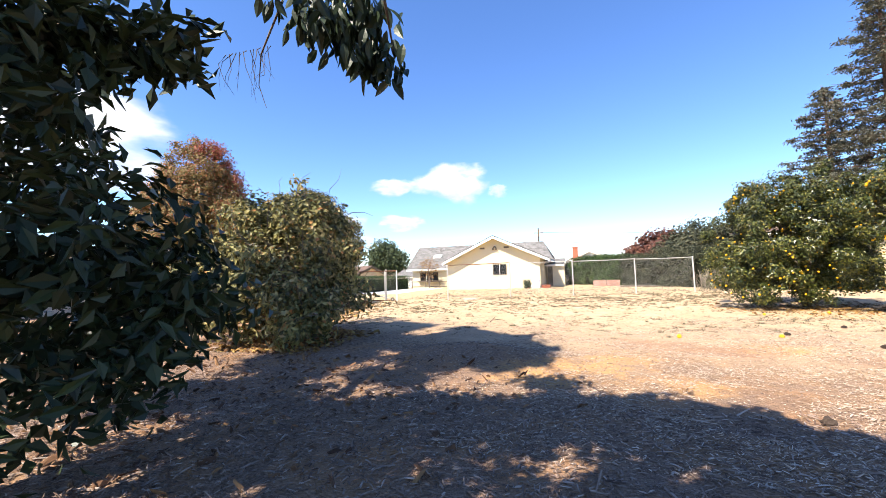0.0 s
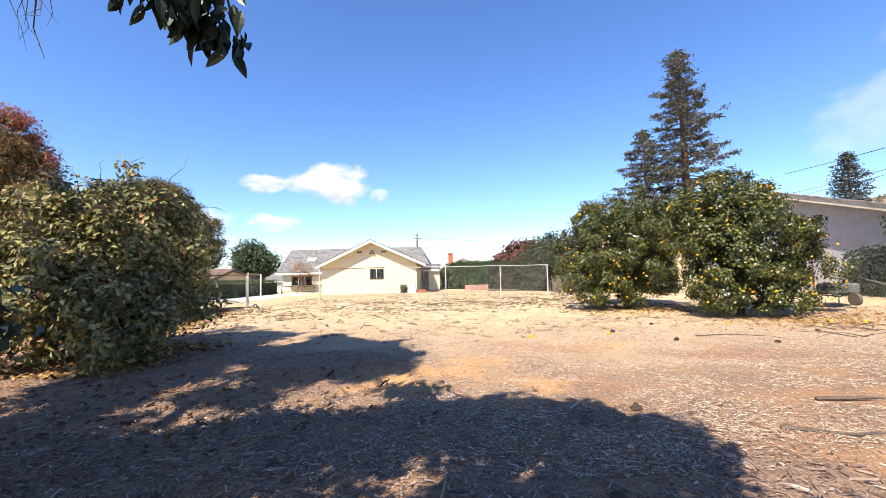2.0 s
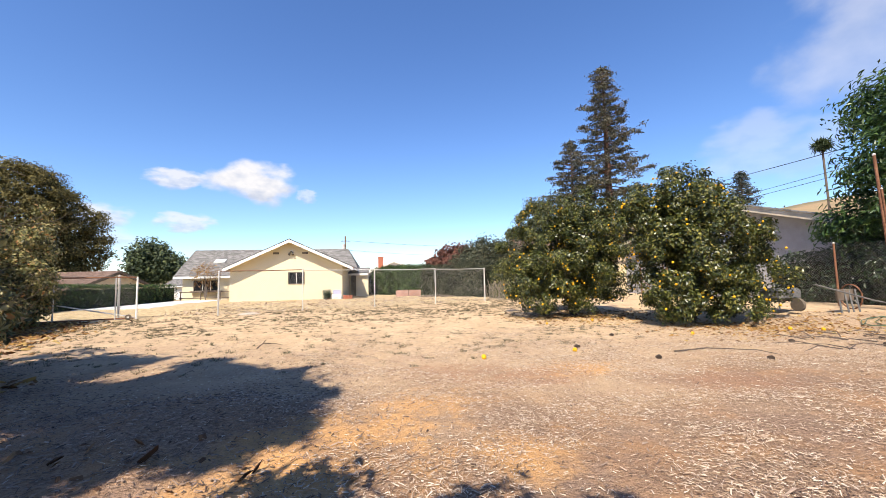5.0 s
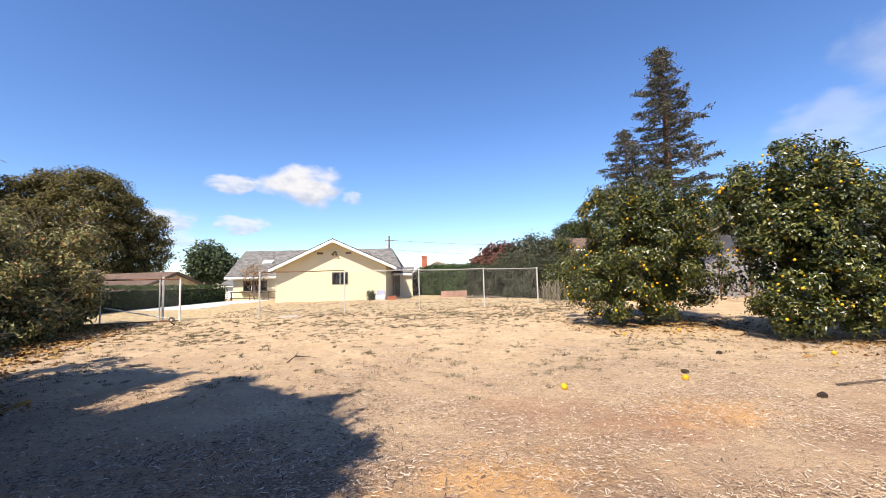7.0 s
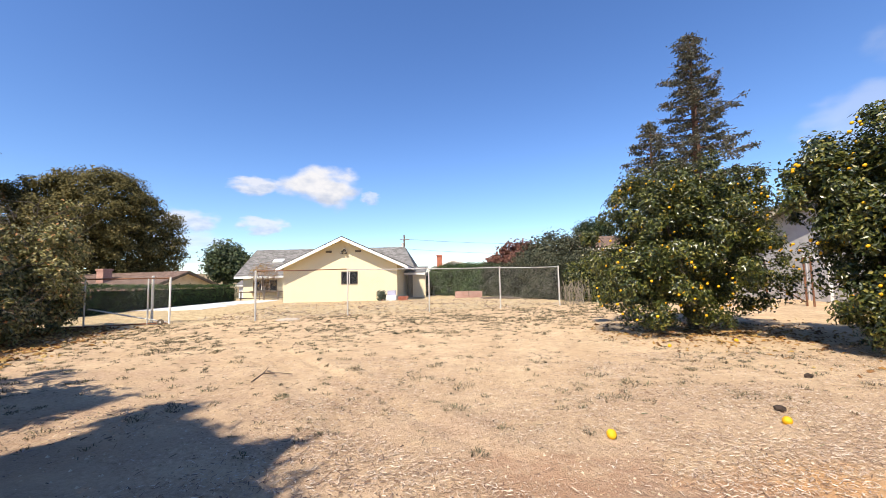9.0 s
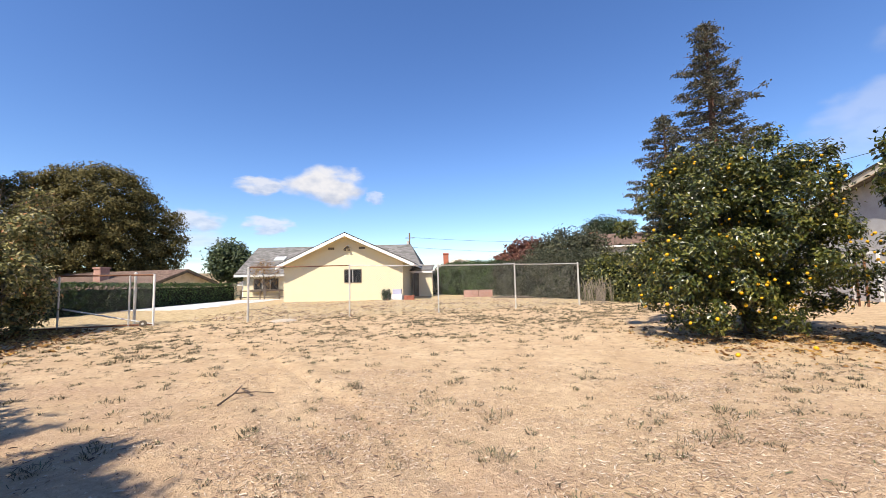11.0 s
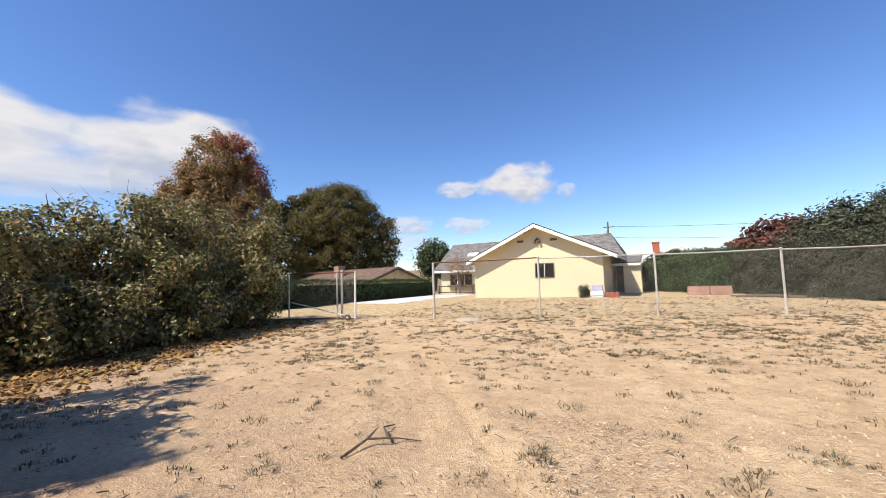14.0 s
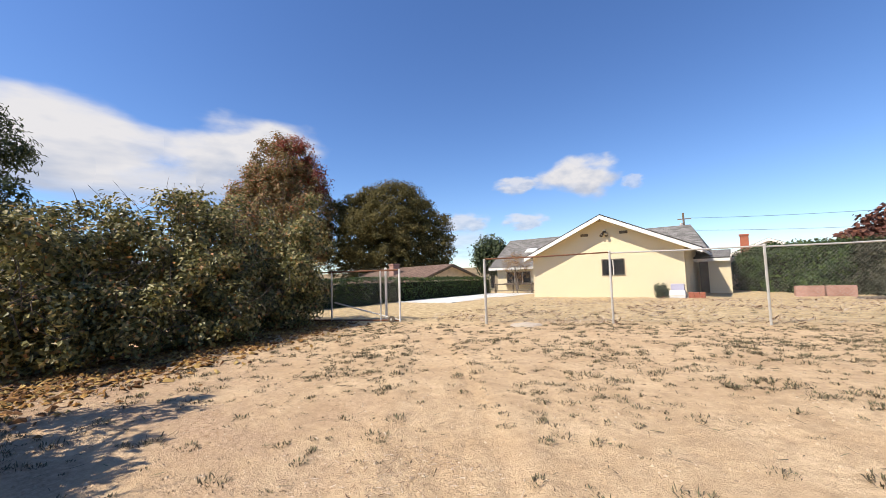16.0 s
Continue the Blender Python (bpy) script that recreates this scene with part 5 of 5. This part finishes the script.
def cloud(az, el, w, h, seed, thin=1.0, dist=1400.0):
    a, e = radians(az), radians(el)
    c = Vector((math.sin(a) * math.cos(e), math.cos(a) * math.cos(e), math.sin(e))) * dist
    bm = bmesh.new()
    bmesh.ops.create_grid(bm, x_segments=12, y_segments=8, size=1.0)
    for v in bm.verts:
        v.co.z = -0.08 * (v.co.x ** 2 + v.co.y ** 2)
    ob = part("cloud", bm, cloud_material(seed, thin))
    ob.matrix_world = look(c, (0, 0, 0)) @ Matrix.Rotation(math.pi, 4, 'Z') @ Matrix.Diagonal((-dist * math.tan(radians(w) / 2) * 1.25, -dist * math.tan(radians(h) / 2) * 1.4, 60, 1))
    tagged(ob, "soft white cumulus cloud low in the sky", "cloud", "clouds", "structure")


cloud(-17.0, 13.3, 10.5, 5.6, 1.3)
cloud(-25.8, 13.0, 6.4, 2.6, 4.1, 0.8)
cloud(-33.4, 8.1, 7.5, 3.0, 2.2, 0.7)
cloud(-24.6, 7.8, 6.5, 2.4, 5.7, 0.7)
cloud(-63.0, 16.5, 22, 9, 3.9)
cloud(-81.0, 15.0, 30, 9, 7.7)
cloud(-75.0, 12.0, 34, 5, 9.1, 0.6)
cloud(58.5, 22.5, 18, 13, 6.4, 0.4)
cloud(48.5, 14.0, 14, 7, 8.2, 0.3)
cloud(-10.5, 12.0, 3, 2, 2.9, 0.5)
cloud(-36, 5.2, 18, 4, 11.0, 0.5)

# ---------------------------------------------------------------- loose things on the ground
for x, y, s in ((3.66, 9.52, 1.1), (1.94, 9.28, 1.1), (6.5, 14.0, 1.0), (4.9, 13.6, 0.9), (9.4, 10.6, 1.0), (9.9, 10.3, 1.0), (10.8, 9.6, 1.0), (10.2, 8.9, 1.1), (11.5, 9.0, 1.0), (7.1, 10.8, 1.0)):
    o = new("fallen_citrus", fruit_mesh)
    o.matrix_world = pose(x, y, ground_z(x, y) + 0.034, 60, 20, x * 90) @ Matrix.Scale(s * 1.25, 4)
    tagged(o, "fallen yellow citrus fruit lying on dry ground", "fruit", "fallen fruit")


def lump(x, y, r):
    bm = bmesh.new()
    bmesh.ops.create_icosphere(bm, subdivisions=2, radius=r)
    for v in bm.verts:
        v.co *= 1 + 0.45 * noise.noise(v.co * (2.2 / r) + Vector((x, y, 0)))
        v.co.z *= 0.75
        v.co += Vector((x, y, ground_z(x, y) + r * 0.5))
    tagged(part("clod", bm, M["clinker"]), "dark rotten fruit or clod on the mulch", "clod", "dark clods")


for x, y, r in ((2.09, 4.8, 0.055), (1.25, 3.2, 0.05), (0.35, 2.2, 0.05), (0.1, 2.35, 0.045), (0.55, 2.3, 0.04), (3.88, 9.86, 0.05), (4.6, 8.6, 0.05), (6.2, 8.2, 0.05), (8.4, 8.0, 0.05), (9.0, 8.6, 0.06), (8.0, 9.4, 0.05), (9.8, 9.2, 0.05), (5.4, 11.2, 0.05)):
    lump(x, y, r)


def stick(pts, r, label="crooked dead stick lying on the ground"):
    bm = bmesh.new()
    for p in pts:
        q = [(x, y, ground_z(x, y) + z) for x, y, z in p]
        tube(bm, q, [r * (1 - 0.7 * i / (len(q) - 1)) for i in range(len(q))], 6)
    tagged(part("stick", bm, M["stick"]), label, "stick", "fallen sticks")


stick([[(-2.25, 11.5, 0.02), (-2.2, 11.75, 0.06), (-2.05, 11.95, 0.05), (-1.9, 12.1, 0.02)], [(-2.2, 11.75, 0.06), (-2.17, 11.86, 0.14)], [(-2.1, 11.9, 0.05), (-2.3, 12.1, 0.04), (-2.32, 12.3, 0.02)]], 0.012)
stick([[(5.2, 9.0, 0.02), (5.9, 9.1, 0.05), (6.5, 8.7, 0.04), (6.6, 8.4, 0.02)]], 0.014)
stick([[(3.0, 4.2, 0.02), (3.4, 4.0, 0.03), (3.8, 4.1, 0.02)]], 0.018)
stick([[(4.0, 5.0, 0.02), (4.4, 4.9, 0.03), (4.7, 4.95, 0.02)]], 0.022)
for k in range(26):
    x, y, a = 9.0 + rng.uniform(-1.2, 1.6), 9.0 + rng.uniform(-0.7, 0.7), rng.uniform(0, 3.14)
    stick([[(x, y, 0.02), (x + 0.4 * math.cos(a), y + 0.4 * math.sin(a), 0.07), (x + 0.8 * math.cos(a + .2), y + 0.8 * math.sin(a + .2), 0.03)]], 0.012)

M["old_litter"] = random_material("old_brown_leaf", ((0.0, (0.06, 0.03, 0.018)), (0.6, (0.16, 0.08, 0.04)), (1.0, (0.30, 0.16, 0.07))))
# darker chips gather where the tree's shadow falls, so their colour deepens it
chip_spots = scatter(70000, -7, 8, -0.5, 10.5, lambda x, y: (1 - 0.75 * smooth(x, 2.2, 3.2)) * mulchy(x, y) * (1.0 if y < 4.8 else 0.7 - 0.65 * smooth(x, -1.6, 1.2)))
flakes("wood_chips", chip_spots, 0.040, 0.011, M["chip_dark"], "shredded grey-brown wood mulch", "mulch")
flakes("bark_strips", scatter(3000, -6, 3, 0.5, 5, mulchy), 0.09, 0.016, M["chip_dark"], "long shredded bark strips in mulch", "mulch")
# paler chips keep to the sunlit side, so their colour adds to the light
flakes("straw_chips", scatter(150000, -9, 12, 3.5, 13.0, lambda x, y: (0.15 + 0.85 * smooth(noise.noise((x * 0.9, y * 1.3, 2)), -0.3, 0.3)) * (0.25 + 0.75 * mulchy(x, y - 2.5)) * smooth(x + 0.45 * max(0.0, y - 8.0), -2.2, 0.8)), 0.032, 0.0065, M["straw"], "pale wood chips and straw", "mulch")
flakes("leaf_litter", scatter(900, -6, 0.5, 0.5, 6.5, lambda x, y: smooth(-x + 0.5, 0, 4)), 0.075, 0.04, M["old_litter"], "fallen brown leaves on mulch", "leaves", 0.6)
flakes("leaf_litter", scatter(4800, -13.5, -4.5, 6.5, 18.5, lambda x, y: math.exp(-((x + 8.9 + 0.33 * (y - 12.5)) / 1.1) ** 2) if y > 9.5 else math.exp(-((x + 5.9) / 1.1) ** 2)), 0.09, 0.06, M["litter"], "fallen orange and brown persimmon leaves", "leaves", 0.5)
flakes("leaf_litter", scatter(2500, 4, 12.5, 9.5, 18, lambda x, y: math.exp(-((x - 7) / 2) ** 2 - ((y - 15.2) / 1.6) ** 2) + math.exp(-((x - 9.5) / 1.8) ** 2 - ((y - 11) / 1.3) ** 2)), 0.07, 0.04, M["litter"], "fallen leaves beneath citrus trees", "leaves", 0.4)


def tufts(spots, blades, h, label, wide=0.075):
    """Low weeds: each a rosette of short leafy stems."""
    V, F = [], []
    for x, y in spots:
        z = ground_z(x, y) - 0.004
        s = rng.choice([0.3, 0.4, 0.5, 0.7, 1.0, 1.5], p=[0.1, 0.2, 0.2, 0.22, 0.2, 0.08])
        stretch = rng.uniform(0.5, 1.6)
        for _ in range(int(blades * s)):
            a, lean = rng.uniform(0, math.tau), rng.uniform(0.2, 1.9)
            L = h * s ** 0.6 * rng.uniform(0.4, 1.2)
            b = np.array([x, y, z]) + np.array([math.cos(a) * stretch, math.sin(a), 0]) * wide * s * rng.uniform(0, 1) ** 0.5
            c = a + rng.normal(0, 0.8)
            d = np.array([math.cos(c) * lean, math.sin(c) * lean, 1.0])
            d /= np.linalg.norm(d)
            w = np.array([-math.sin(c), math.cos(c), 0]) * rng.uniform(0.002, 0.006)
            i = len(V)
            V += [b - w * 0.4, b + w * 0.4, b + d * L * 0.6 + w, b + d * L * 0.6 - w, b + d * L + np.array([0, 0, -0.10 * L * lean])]
            F += [(i, i + 1, i + 2, i + 3), (i + 3, i + 2, i + 4)]
    tagged(mesh_object("dry_weeds", V, F, M["weed"]), label, "weeds", kind="stuff")


def weedy(x, y):
    """How thick the weeds stand: in patches, thickest before the fence, thin on the worn sand."""
    k = smooth(y - 0.25 * x, 8.2, 11) * (0.3 + 0.7 * smooth(noise.noise((x * 0.45, y * 0.45, 9)), -0.2, 0.3))
    k *= 0.45 + 0.55 * smooth(y - 0.3 * x, 14.5, 17)
    track = 0.8 * math.exp(-(track_offset(x, y) / 0.42) ** 2)
    sand = math.exp(-((y - 13.9 - 0.12 * (x - 3)) / 0.9) ** 2) * smooth(x, -3.0, -0.5)
    return k * (1 - min(1, track + 0.9 * sand)) * (1.0 if y < 22.0 + 0.36 * x else 0.12)


tufts(scatter(4600, -9, 9, 9, 26, weedy), 44, 0.05, "low dry grey-green weeds on bare earth")


def crumbs(n, x0, x1, y0, y1, r, keep, material, name, label, category):
    """Loose crumbs of earth and grit, each a small uneven pyramid."""
    pts = scatter(n, x0, x1, y0, y1, keep)
    V, F = [], []
    for x, y in pts:
        s = r * rng.uniform(0.4, 1.5)
        a, i, z = rng.uniform(0, 6.28), len(V), ground_z(x, y) - 0.003
        for k in range(4):
            q = s * rng.uniform(0.6, 1.2)
            V.append((x + q * math.cos(a + k * 1.57), y + q * math.sin(a + k * 1.57), z))
        V.append((x, y, z + s * rng.uniform(0.6, 1.1)))
        F += [(i + k, i + (k + 1) % 4, i + 4) for k in range(4)]
    tagged(mesh_object(name, V, F, material), label, category, kind="stuff")


M["clod"] = random_material("earth_crumb", ((0.0, (0.30, 0.21, 0.13)), (0.5, (0.48, 0.35, 0.22)), (1.0, (0.60, 0.47, 0.33))))
crumbs(20000, -9, 9, 7.5, 22, 0.014, lambda x, y: 0.3 + 0.7 * smooth(noise.noise((x * 0.8, y * 0.8, 4)), -0.2, 0.4), M["clod"], "earth_crumbs", "small crumbs and grit of dry earth", "grit")
flakes("dead_stems", scatter(3000, -9, 9, 9, 23, lambda x, y: 0.2 + 0.8 * weedy(x, y)), 0.07, 0.008, M["weed"], "broken dry weed stems on earth", "stems")

flakes("dry_grass_thatch", scatter(4000, -9, 6, 20, 31.5, lambda x, y: (y > 20.8 + 0.36 * (x + 3)) * (0.2 + 0.8 * smooth(noise.noise((x * 0.5, y * 0.5, 6)), -0.1, 0.3))), 0.10, 0.02, M["straw"], "flattened dry grass and straw behind the fence", "grass", 0.8)
